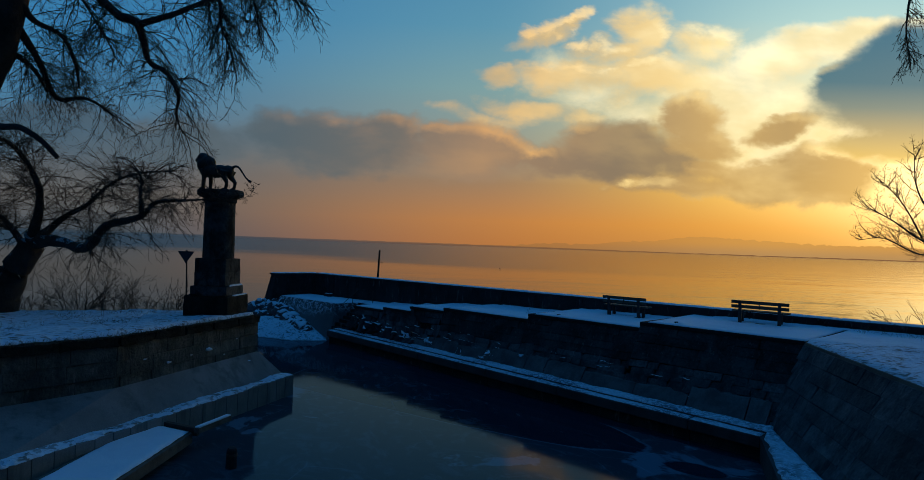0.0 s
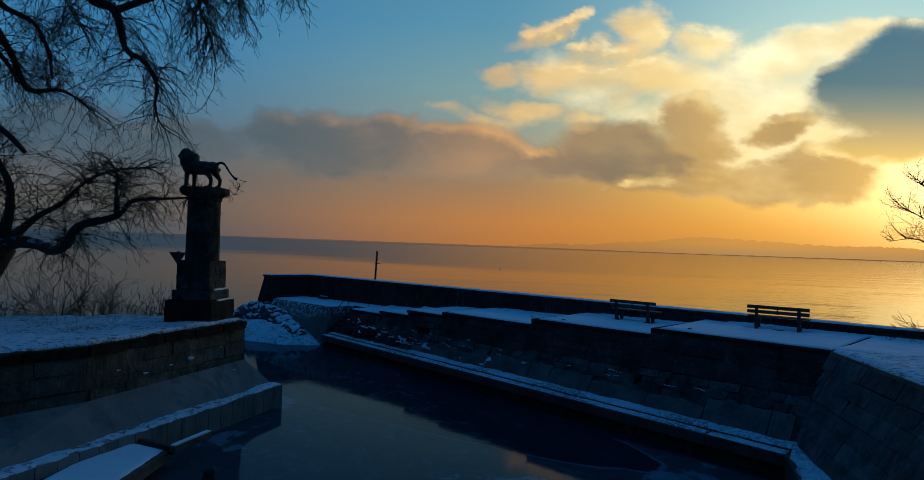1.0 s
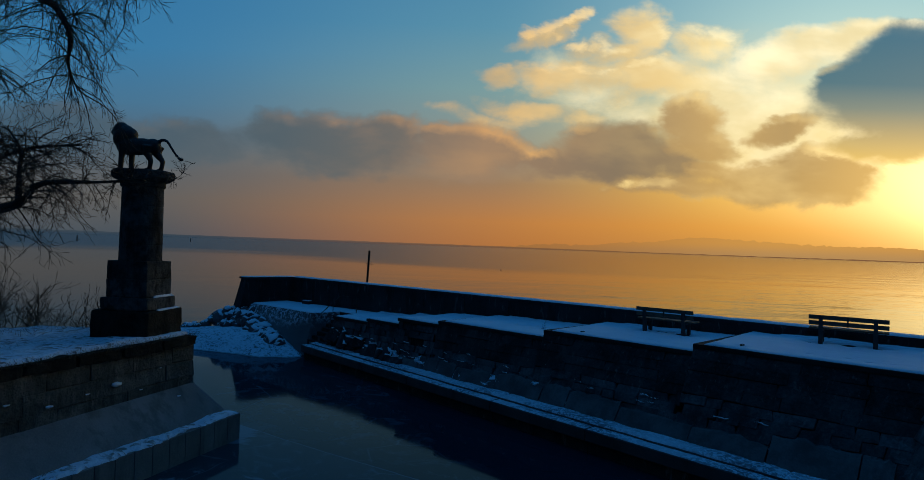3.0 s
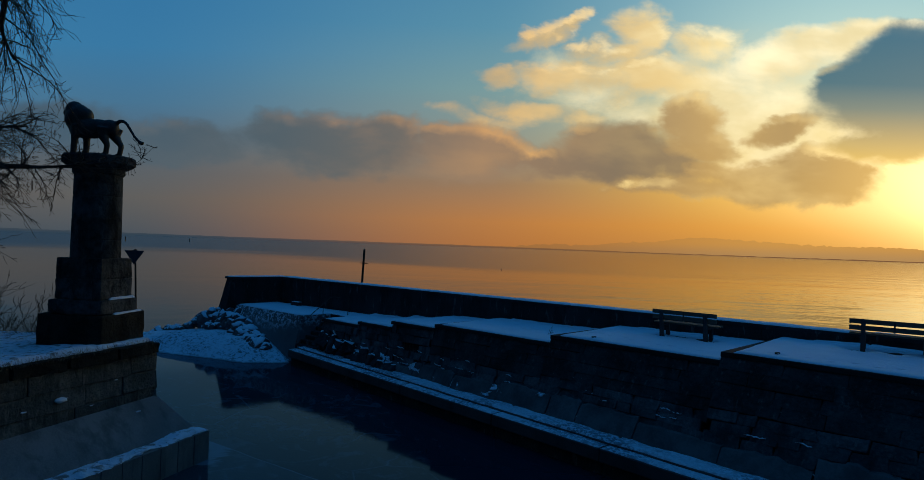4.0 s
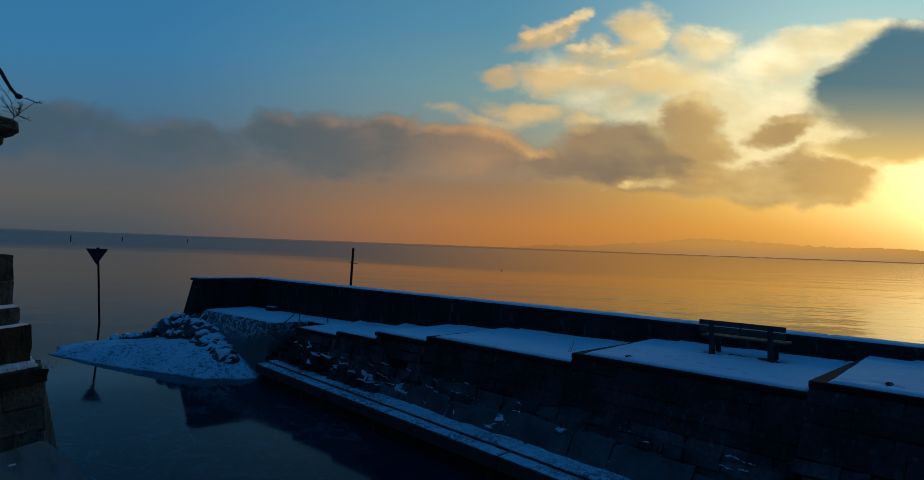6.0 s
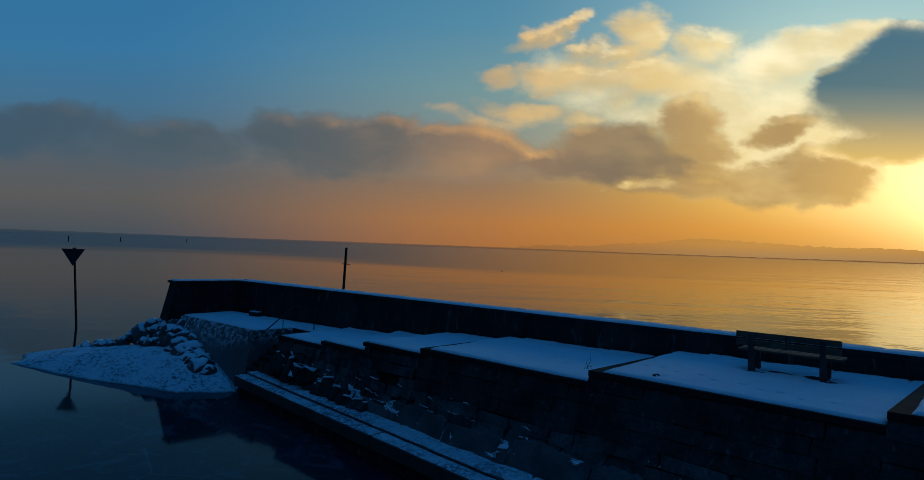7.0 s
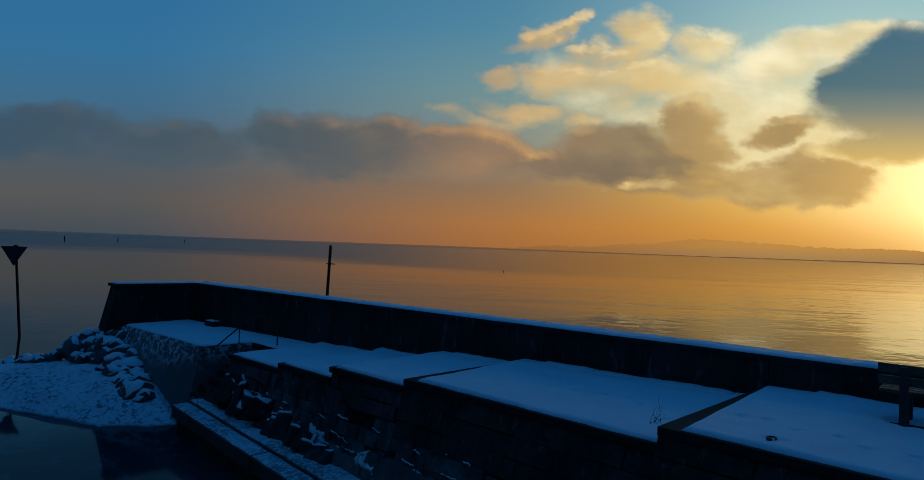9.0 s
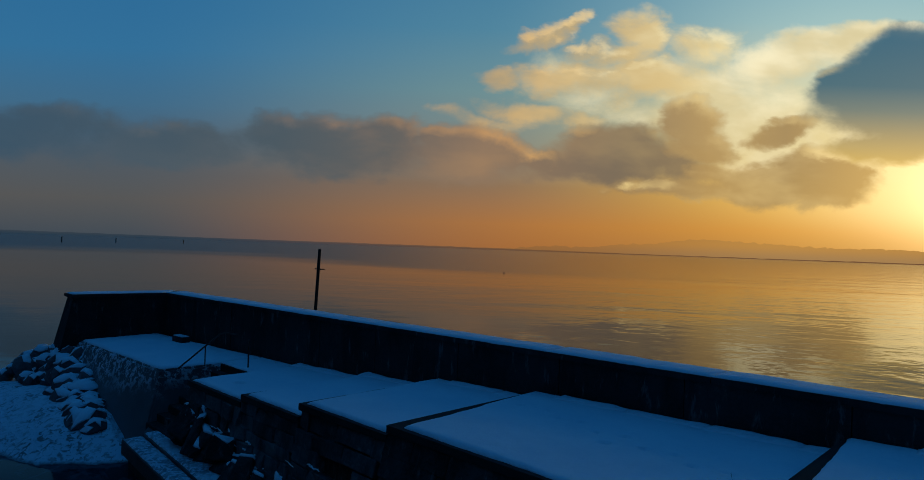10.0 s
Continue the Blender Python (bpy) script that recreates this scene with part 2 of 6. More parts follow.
def surface(name, c1, c2, scale, rough=0.85, bump=0.3, fine=30.0, stain=None, stain_amount=0.5, per_piece=0.0, metal=0.0, bump_dist=0.02, lime=0.0):
    """Two colours mixed by coarse and fine noise, with stains, relief and, for pieces, a tone of their own."""
    mat, N, b = material(name)
    geo = N.n("ShaderNodeNewGeometry").outputs["Position"]
    big, small = N.noise(geo, scale, 5, 0.6, 0.3), N.noise(geo, fine, 4, 0.65)
    col = N.mix(N.step(N.m("ADD", N.m("MULTIPLY", big, 0.65), N.m("MULTIPLY", small, 0.35)), 0.35, 0.65), (*c1, 1), (*c2, 1))
    if stain:
        sv = N.n("ShaderNodeMapping")
        N.put(sv.inputs[0], geo)
        sv.inputs[3].default_value = (1.6, 1.6, 0.35)
        col = N.mix(N.m("MULTIPLY", N.step(N.noise(sv.outputs[0], 1.3, 5, 0.65), 0.48, 0.68), stain_amount), col, (*stain, 1))
    if lime:
        lv = N.n("ShaderNodeMapping")
        N.put(lv.inputs[0], geo)
        lv.inputs[3].default_value = (2.6, 2.6, 0.7)
        runs = N.noise(lv.outputs[0], 2.2, 6, 0.7, 0.4)
        col = N.mix(N.m("MULTIPLY", N.step(runs, 0.56, 0.70), lime), col, (0.30, 0.31, 0.30, 1))
    if per_piece:
        r = N.n("ShaderNodeObjectInfo").outputs["Random"]
        col = N.mix(1.0, col, N.ramp(r, [(0, (1 - per_piece,) * 3 + (1,)), (1, (1 + per_piece,) * 3 + (1,))]), "MULTIPLY")
    N.put(b.inputs["Base Color"], col)
    N.put(b.inputs["Roughness"], N.step(small, 0.3, 0.7, rough - 0.08, min(1, rough + 0.08)))
    b.inputs["Metallic"].default_value = metal
    bp = N.n("ShaderNodeBump")
    bp.inputs["Strength"].default_value, bp.inputs["Distance"].default_value = bump, bump_dist
    N.put(bp.inputs["Height"], N.m("ADD", small, N.m("MULTIPLY", big, 1.5)))
    N.put(b.inputs["Normal"], bp.outputs[0])
    return mat


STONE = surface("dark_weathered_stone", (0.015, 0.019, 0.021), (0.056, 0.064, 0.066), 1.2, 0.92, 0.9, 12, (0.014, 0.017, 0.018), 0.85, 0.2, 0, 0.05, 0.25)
# near-black concrete with pale lime runs
PARAPET = surface("near_black_concrete", (0.018, 0.021, 0.022), (0.04, 0.044, 0.045), 0.7, 0.9, 0.4, 25, (0.012, 0.013, 0.014), 0.7, 0.12, 0, 0.03, 0.3)
QUAYSTONE = surface("mossy_quay_stone", (0.034, 0.044, 0.040), (0.115, 0.130, 0.118), 1.3, 0.92, 1.0, 11, (0.018, 0.024, 0.021), 0.85, 0.18, 0, 0.06, 0.3)
CONCRETE = surface("grey_concrete", (0.13, 0.145, 0.146), (0.225, 0.24, 0.236), 0.6, 0.88, 0.4, 28, (0.08, 0.092, 0.09), 0.7, 0.1)
COLUMN = surface("column_sandstone", (0.013, 0.018, 0.020), (0.082, 0.098, 0.100), 2.4, 0.92, 1.0, 9, (0.007, 0.010, 0.011), 0.9, 0.25, 0, 0.05, 0.2)
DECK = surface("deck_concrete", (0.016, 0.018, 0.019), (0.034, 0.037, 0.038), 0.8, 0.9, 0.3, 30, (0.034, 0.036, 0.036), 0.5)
# darker concrete for the ledge beams and the basin corner
DARKLEDGE = surface("dark_ledge_concrete", (0.026, 0.029, 0.031), (0.06, 0.066, 0.068), 0.6, 0.8, 0.4, 24, (0.015, 0.017, 0.018), 0.6, 0.1)
FOOTING = surface("grey_render", (0.045, 0.052, 0.055), (0.11, 0.122, 0.124), 1.4, 0.9, 0.6, 16, (0.035, 0.04, 0.042), 0.6, 0.15)
GREYSTONE = surface("grey_coursed_stone", (0.036, 0.045, 0.050), (0.115, 0.132, 0.138), 1.1, 0.92, 0.8, 13, (0.020, 0.026, 0.028), 0.8, 0.3, 0, 0.05, 0.25)
SNOW = surface("snow", (0.62, 0.77, 0.87), (0.70, 0.83, 0.91), 1.2, 0.8, 0.35, 16, None, 0, 0, 0, 0.03)


def patchy_snow(name, lo, hi, dark, pale, wet_line, grit=3.2):
    """Snow through which the ground shows in spots."""
    mat, N, b = material(name)
    geo = N.n("ShaderNodeNewGeometry").outputs["Position"]
    coarse, pebble, fine = N.noise(geo, 0.7, 4, 0.6), N.noise(geo, grit, 4, 0.6, 0.6), N.noise(geo, 14, 4, 0.6)
    sep = N.n("ShaderNodeSeparateXYZ")
    N.put(sep.inputs[0], geo)
    wet = N.step(N.m("ADD", sep.outputs[2], N.m("MULTIPLY", pebble, 0.08)), wet_line, wet_line - 0.07)
    col = N.mix(N.step(coarse, 0.35, 0.65), (0.52, 0.71, 0.83, 1), (0.62, 0.79, 0.89, 1))
    bare = N.m("MULTIPLY", N.step(N.m("ADD", pebble, N.m("MULTIPLY", fine, 0.2)), lo, hi), N.step(coarse, 0.62, 0.40, 0.2, 0.85))
    col = N.mix(N.m("MAXIMUM", bare, wet), col, N.mix(fine, dark, pale))
    N.put(b.inputs["Base Color"], col)
    b.inputs["Roughness"].default_value = 0.85
    bp = N.n("ShaderNodeBump")
    bp.inputs["Strength"].default_value, bp.inputs["Distance"].default_value = 0.9, 0.08
    N.put(bp.inputs["Height"], N.m("ADD", N.m("MULTIPLY", pebble, 1.0), N.m("MULTIPLY", fine, 0.3)))
    N.put(b.inputs["Normal"], bp.outputs[0])
    return mat


BEACH = patchy_snow("snowy_gravel", 0.60, 0.70, (0.05, 0.055, 0.06, 1), (0.14, 0.15, 0.15, 1), 0.10, 7.0)
LEDGESNOW = patchy_snow("thin_dirty_snow", 0.52, 0.66, (0.05, 0.06, 0.07, 1), (0.22, 0.28, 0.34, 1), -9.0, 9.0)
SNOWGRASS = patchy_snow("snow_over_grass", 0.60, 0.72, (0.045, 0.045, 0.035, 1), (0.12, 0.11, 0.07, 1), -9.0, 4.5)
COPING = surface("black_mossy_coping", (0.010, 0.012, 0.011), (0.03, 0.034, 0.028), 2.0, 0.95, 1.0, 14, (0.006, 0.007, 0.007), 0.7, 0.1, 0, 0.05)
ROCK = surface("riprap_rock", (0.035, 0.038, 0.041), (0.12, 0.126, 0.13), 1.5, 0.9, 0.6, 18, None, 0, 0.3)


def make_head_material():
    mat, N, b = material("frosted_concrete")
    geo = N.n("ShaderNodeNewGeometry").outputs["Position"]
    sep = N.n("ShaderNodeSeparateXYZ")
    N.put(sep.inputs[0], geo)
    big, small, clot = N.noise(geo, 0.8, 5, 0.6), N.noise(geo, 24, 4, 0.65), N.noise(geo, 5.5, 6, 0.72, 0.5)
    col = N.mix(big, (0.075, 0.085, 0.09, 1), (0.18, 0.20, 0.205, 1))
    frost = N.m("MULTIPLY", N.step(N.m("ADD", clot, N.m("MULTIPLY", small, 0.15)), 0.56, 0.62), N.step(N.m("ADD", sep.outputs[2], N.m("MULTIPLY", big, 1.4)), 1.9, 2.5, 0.0, 0.95))
    N.put(b.inputs["Base Color"], N.mix(frost, col, (0.66, 0.77, 0.85, 1)))
    b.inputs["Roughness"].default_value = 0.88
    bp = N.n("ShaderNodeBump")
    bp.inputs["Strength"].default_value, bp.inputs["Distance"].default_value = 0.5, 0.03
    N.put(bp.inputs["Height"], N.m("ADD", N.m("ADD", small, big), frost))
    N.put(b.inputs["Normal"], bp.outputs[0])
    return mat


HEAD = make_head_material()
BRONZE = surface("dark_bronze", (0.025, 0.032, 0.03), (0.055, 0.065, 0.06), 3, 0.6, 0.3, 30, None, 0, 0, 0.3)
WOOD = surface("weathered_bench_wood", (0.07, 0.05, 0.035), (0.13, 0.1, 0.07), 3, 0.75, 0.3, 40)
LEGWOOD = surface("bench_concrete_leg", (0.03, 0.03, 0.029), (0.055, 0.055, 0.052), 3, 0.85, 0.3, 40)
BARK = surface("dark_bark", (0.018, 0.015, 0.012), (0.05, 0.042, 0.034), 2.0, 0.95, 1.0, 14, None, 0, 0, 0, 0.05)


for dull in (DECK, PARAPET, STONE, GREYSTONE, COPING, COLUMN):
    next(n for n in dull.node_tree.nodes if n.type == "BSDF_PRINCIPLED").inputs["Specular IOR Level"].default_value = 0.15


def snowy_bark():
    """Snow that clings to the upper side of a leaning trunk."""
    N = Nodes(BARK.node_tree)
    b = next(n for n in BARK.node_tree.nodes if n.type == "BSDF_PRINCIPLED")
    old = b.inputs["Base Color"].links[0].from_socket
    geo = N.n("ShaderNodeNewGeometry")
    up = N.dot(geo.outputs["Normal"], (0, 0, 1))
    clot = N.noise(geo.outputs["Position"], 2.2, 6, 0.7)
    N.put(b.inputs["Base Color"], N.mix(N.m("MULTIPLY", N.m("MULTIPLY", N.step(up, 0.1, 0.4), N.step(clot, 0.5, 0.56)), N.step(N.dot(geo.outputs["Position"], (0, 0, 1)), 6.0, 5.0)), old, (0.6, 0.7, 0.78, 1)))


snowy_bark()
# the red glow of light from behind is put into this twig colour
BACKLITTWIG = surface("backlit_twig_bark", (0.20, 0.085, 0.03), (0.36, 0.16, 0.06), 2.0, 0.7, 0.2, 30)
TWIG = surface("twig_bark", (0.03, 0.022, 0.016), (0.06, 0.045, 0.03), 2.0, 0.85, 0.2, 30)
RUST = surface("rusty_steel", (0.05, 0.04, 0.035), (0.1, 0.075, 0.06), 4, 0.7, 0.3, 40, None, 0, 0, 0.5)
SIGNPAINT = surface("faded_sign_paint", (0.03, 0.035, 0.05), (0.06, 0.065, 0.08), 4, 0.6, 0.1, 30)
PLANK = surface("wet_dock_timber", (0.06, 0.05, 0.042), (0.14, 0.12, 0.1), 2, 0.75, 0.4, 30)
GRASS = surface("dry_grass", (0.08, 0.07, 0.04), (0.16, 0.13, 0.07), 3, 0.9, 0.2, 30)
EARTH = surface("frozen_earth", (0.06, 0.055, 0.045), (0.13, 0.12, 0.1), 0.7, 0.95, 0.6, 12)


def haze(name, low, high, z0, z1, glow_span):
    """Far land as bare emission: evening haze and glow are painted into its colour."""
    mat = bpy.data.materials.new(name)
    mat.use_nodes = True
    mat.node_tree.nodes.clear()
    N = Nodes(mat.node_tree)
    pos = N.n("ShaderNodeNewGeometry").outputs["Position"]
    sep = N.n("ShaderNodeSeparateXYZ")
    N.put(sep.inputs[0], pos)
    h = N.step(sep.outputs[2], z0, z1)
    side = N.step(N.m("DIVIDE", N.dot(pos, RGT), N.m("MAXIMUM", N.dot(pos, FWD), 1.0)), *glow_span)
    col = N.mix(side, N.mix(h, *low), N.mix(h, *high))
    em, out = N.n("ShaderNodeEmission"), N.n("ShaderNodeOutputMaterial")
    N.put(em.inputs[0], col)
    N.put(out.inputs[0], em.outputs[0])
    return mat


# haze colours painted on, turning warm towards the sunset side
SHORE = haze("painted_haze_shore", (lin(46, 64, 80), lin(58, 70, 82)), (lin(118, 84, 58), lin(150, 106, 62)), 0, 18, (-0.5, 0.25))
HILLS = haze("painted_haze_hills", (lin(158, 110, 64), lin(172, 116, 60)), (lin(178, 138, 88), lin(204, 150, 77)), 0, 95, (0.08, 0.55))


def make_water():
    mat, N, b = material("lake_water")
    pos = N.n("ShaderNodeNewGeometry").outputs["Position"]
    along, across = N.dot(pos, FWD), N.dot(pos, RGT)
    dist = N.m("SQRT", N.m("ADD", N.m("MULTIPLY", along, along), N.m("MULTIPLY", across, across)))
    # open lake beyond the mole, and the sheltered basin with its skin of ice
    sep = N.n("ShaderNodeSeparateXYZ")
    N.put(sep.inputs[0], pos)
    x, y = sep.outputs[0], sep.outputs[1]
    basin = N.m("MULTIPLY", N.step(y, 23.0, 19.0), N.step(x, -34.0, -27.0))
    ripple = N.noise(N.xyz(N.m("MULTIPLY", across, 0.32), N.m("MULTIPLY", along, 1.0)), 1.6, 3, 0.55, 0.4)

    def wave(length, stretch, height, near, far):
        """Ripples of one wavelength, lost to the eye from near to far."""
        h = N.noise(N.xyz(N.m("MULTIPLY", across, stretch / length), N.m("DIVIDE", along, length), length), 1.0, 2, 0.5, 0.5)
        return N.m("MULTIPLY", h, N.step(dist, near, far, height, 0.0))

    waves = N.m("ADD", N.m("ADD", wave(0.5, 0.6, 0.010, 20, 60), wave(1.5, 0.8, 0.030, 90, 200)), N.m("ADD", wave(3.2, 0.8, 0.042, 140, 400), wave(16.0, 0.5, 0.20, 400, 1500)))
    streak = N.noise(N.xyz(N.m("MULTIPLY", across, 0.0016), N.m("MULTIPLY", along, 0.008)), 1.0, 3, 0.5, 0.2)
    # ice in front of a ragged edge, a shelf of it at the root, and a dark pool in that
    rag = N.noise(N.xyz(N.m("MULTIPLY", x, 0.6), y), 0.55, 6, 0.62, 0.6)
    bend = N.m("MAXIMUM", N.m("SUBTRACT", 13.0, N.m("MULTIPLY", N.m("ADD", x, 8.0), 0.55)), N.m("ADD", 15.8, N.m("MULTIPLY", N.m("ADD", x, 12.0), -0.22)))
    edge = N.m("ADD", N.m("SUBTRACT", y, bend), N.m("MULTIPLY", N.m("SUBTRACT", rag, 0.5), 3.0))
    shelf = N.m("ADD", N.m("ADD", x, N.m("MULTIPLY", N.m("SUBTRACT", y, 16.8), N.m("SUBTRACT", y, 16.8))), N.m("MULTIPLY", N.m("SUBTRACT", rag, 0.5), 1.5))
    dx, dy = N.m("ADD", x, 4.5), N.m("SUBTRACT", y, 16.5)
    pool = N.m("ADD", N.m("ADD", N.m("MULTIPLY", dx, dx), N.m("MULTIPLY", N.m("MULTIPLY", dy, dy), 2.5)), N.m("MULTIPLY", N.m("SUBTRACT", rag, 0.5), 1.6))
    thick = N.step(shelf, -6.25, -6.1)
    gap = N.step(N.m("ADD", y, N.m("MULTIPLY", rag, 0.8)), 18.9, 18.5)
    ice = N.m("MULTIPLY", N.m("MAXIMUM", N.step(edge, 0.25, -0.25), N.m("MULTIPLY", N.m("MULTIPLY", thick, gap), N.step(pool, 0.5, 0.7))), basin)
    brink = N.m("MULTIPLY", N.m("MULTIPLY", N.step(shelf, -6.3, -6.15), N.step(shelf, -5.9, -6.1)), N.m("MULTIPLY", gap, 0.6))
    crack = N.n("ShaderNodeTexVoronoi")
    crack.feature = "DISTANCE_TO_EDGE"
    N.put(crack.inputs["Vector"], N.xyz(x, y, N.m("MULTIPLY", ripple, 0.5)))
    crack.inputs["Scale"].default_value = 0.55
    wisp = N.step(N.noise(N.xyz(N.m("MULTIPLY", x, 0.8), y), 0.9, 7, 0.66, 2.2), 0.50, 0.64, 0.0, 0.22)
    patch = N.m("MULTIPLY", N.step(N.noise(N.xyz(x, y, 3.0), 0.35, 5, 0.6, 0.4), 0.60, 0.64), N.m("MAXIMUM", N.step(y, 11.0, 8.5, 0.15, 1.0), N.m("MULTIPLY", thick, 0.8)))
    frost = N.m("MULTIPLY", N.m("MAXIMUM", N.m("MAXIMUM", wisp, patch), brink), ice)
    line = N.m("MULTIPLY", N.step(crack.outputs[0], 0.02, 0.0), N.m("MULTIPLY", ice, N.step(N.noise(N.xyz(x, y), 0.4, 2), 0.5, 0.62)))
    pale = N.m("ADD", N.m("MULTIPLY", frost, 0.75), N.m("MULTIPLY", line, 0.25), clamp=True)
    col = N.mix(ice, (0.006, 0.020, 0.034, 1), (0.013, 0.028, 0.040, 1))
    col = N.mix(N.m("MULTIPLY", thick, ice), col, (0.026, 0.050, 0.066, 1))
    col = N.mix(pale, col, (0.14, 0.25, 0.33, 1))
    N.put(b.inputs["Base Color"], col)
    # a ruffled belt between the calm near water and the far shore
    side = N.m("DIVIDE", across, N.m("MAXIMUM", along, 1.0))
    ruffled = N.step(N.m("DIVIDE", N.m("ADD", dist, N.m("MULTIPLY", N.m("SUBTRACT", streak, 0.5), 260.0)), N.step(side, -0.5, 0.1, 260.0, 140.0)), 0.8, 1.35)
    rough_far = N.m("ADD", 0.02, N.m("MULTIPLY", ruffled, N.step(side, 0.5, -0.4, 0.06, 0.24)))
    N.put(b.inputs["Roughness"], N.m("ADD", N.m("ADD", rough_far, N.m("MULTIPLY", basin, 0.03)), N.m("MULTIPLY", ice, N.step(rag, 0.35, 0.65, 0.0, 0.03))))
    b.inputs["IOR"].default_value = 1.333
    N.put(b.inputs["Specular IOR Level"], N.m("SUBTRACT", 0.45, N.m("MULTIPLY", basin, 0.36)))
    bump = N.n("ShaderNodeBump")
    calm = N.m("MULTIPLY", N.m("SUBTRACT", 1.0, N.m("MULTIPLY", basin, 0.9)), N.step(streak, 0.35, 0.7, 0.6, 1.15))
    N.put(bump.inputs["Strength"], N.m("MULTIPLY", calm, N.step(side, -0.4, 0.5, 0.45, 1.1)))
    bump.inputs["Distance"].default_value = 1.0
    N.put(bump.inputs["Height"], waves)
    N.put(b.inputs["Normal"], bump.outputs[0])
    # the murk under the surface takes part of the light
    murk, both = N.n("ShaderNodeBsdfDiffuse"), N.n("ShaderNodeMixShader")
    N.put(murk.inputs[0], col)
    both.inputs[0].default_value = 0.14
    N.put(both.inputs[1], b.outputs[0]), N.put(both.inputs[2], murk.outputs[0])
    N.put(next(n for n in mat.node_tree.nodes if n.type == "OUTPUT_MATERIAL").inputs[0], both.outputs[0])
    return mat


WATER = make_water()


# ---- mesh helpers ----
def link_mesh(name, bm, mat, smooth=False):
    me = bpy.data.meshes.new(name)
    bm.normal_update()
    bm.to_mesh(me)
    bm.free()
    me.materials.append(mat)
    if smooth:
        for poly in me.polygons:
            poly.use_smooth = True
    return me


def thing(name, bm, mat, label="", category="", kind="", smooth=False, group=""):
    return tagged(new(name, link_mesh(name, bm, mat, smooth)), label, category, group, kind)


def empty(name, at, label, category, group="", turn=0.0, kind=""):
    ob = new(name)
    ob.matrix_basis = pose(*at, 0, 0, turn)
    return tagged(ob, label, category, group, kind)


def part(name, bm, mat, parent, label="", smooth=False):
    ob = new(name, link_mesh(name, bm, mat, smooth))
    ob.parent = parent
    if label:
        ob["label"] = label
    return ob


def box(bm, x0, x1, y0, y1, z0, z1, bevel=0.0, m=None, wobble=0.0):
    r = bmesh.ops.create_cube(bm, size=1.0, matrix=Matrix.Translation(((x0 + x1) / 2, (y0 + y1) / 2, (z0 + z1) / 2)) @ Matrix.Diagonal((x1 - x0, y1 - y0, z1 - z0, 1)))
    verts = r["verts"]
    if wobble:
        for v in verts:
            v.co += Vector([random.uniform(-wobble, wobble) for _ in range(3)])
    if bevel:
        edges = list({e for v in verts for e in v.link_edges})
        verts = list({v for f in bmesh.ops.bevel(bm, geom=edges, offset=bevel, segments=2, affect="EDGES", profile=0.6)["faces"] for v in f.verts} | {v for v in verts if v.is_valid})
    if m is not None:
        bmesh.ops.transform(bm, matrix=m, verts=[v for v in verts if v.is_valid])
    return bm


def boxm(*a, **k):
    return box(bmesh.new(), *a, **k)


def prism(bm, poly, z0, z1):
    """An upright prism over a polygon; z0 and z1 may be lists."""
    n = len(poly)
    za = z0 if isinstance(z0, (list, tuple)) else [z0] * n
    zb = z1 if isinstance(z1, (list, tuple)) else [z1] * n
    lo = [bm.verts.new((x, y, z)) for (x, y), z in zip(poly, za)]
    hi = [bm.verts.new((x, y, z)) for (x, y), z in zip(poly, zb)]
    bm.faces.new(hi), bm.faces.new(lo[::-1])
    for i in range(n):
        bm.faces.new((lo[i], lo[(i + 1) % n], hi[(i + 1) % n], hi[i]))
    bmesh.ops.recalc_face_normals(bm, faces=bm.faces)
    return bm


def hexa(bm, bottom, top):
    """A solid between two loops of points."""
    n = len(bottom)
    lo, hi = [bm.verts.new(c) for c in bottom], [bm.verts.new(c) for c in top]
    bm.faces.new(hi), bm.faces.new(lo[::-1])
    for i in range(n):
        bm.faces.new((lo[i], lo[(i + 1) % n], hi[(i + 1) % n], hi[i]))
    bmesh.ops.recalc_face_normals(bm, faces=bm.faces)
    return bm


def tube(bm, pts, radii, sides=6, cap=True):
    """A tapered tube along points."""
    rings = []
    ref = Vector((0.31, 0.17, 0.93))
    for i, p in enumerate(pts):
        d = (Vector(pts[min(i + 1, len(pts) - 1)]) - Vector(pts[max(i - 1, 0)])).normalized()
        a = d.cross(ref if abs(d.dot(ref)) < 0.95 else Vector((1, 0, 0))).normalized()
        b = d.cross(a)
        rings.append([bm.verts.new(Vector(p) + (a * math.cos(k * math.tau / sides) + b * math.sin(k * math.tau / sides)) * radii[i]) for k in range(sides)])
    for r0, r1 in zip(rings, rings[1:]):
        for k in range(sides):
            bm.faces.new((r0[k], r0[(k + 1) % sides], r1[(k + 1) % sides], r1[k]))
    if cap:
        bm.faces.new(rings[0][::-1]), bm.faces.new(rings[-1])
    return bm


def smooth_path(points, steps=4):
    """A Catmull-Rom path through points of x, y, z and radius."""
    pts = [np.array(p, float) for p in points]
    pts = [2 * pts[0] - pts[1]] + pts + [2 * pts[-1] - pts[-2]]
    out = []
    for a, b, c, d in zip(pts, pts[1:], pts[2:], pts[3:]):
        for k in range(steps):
            t = k / steps
            out.append(0.5 * (2 * b + (c - a) * t + (2 * a - 5 * b + 4 * c - d) * t * t + (3 * b - a - 3 * c + d) * t ** 3))
    out.append(pts[-2])
    return out


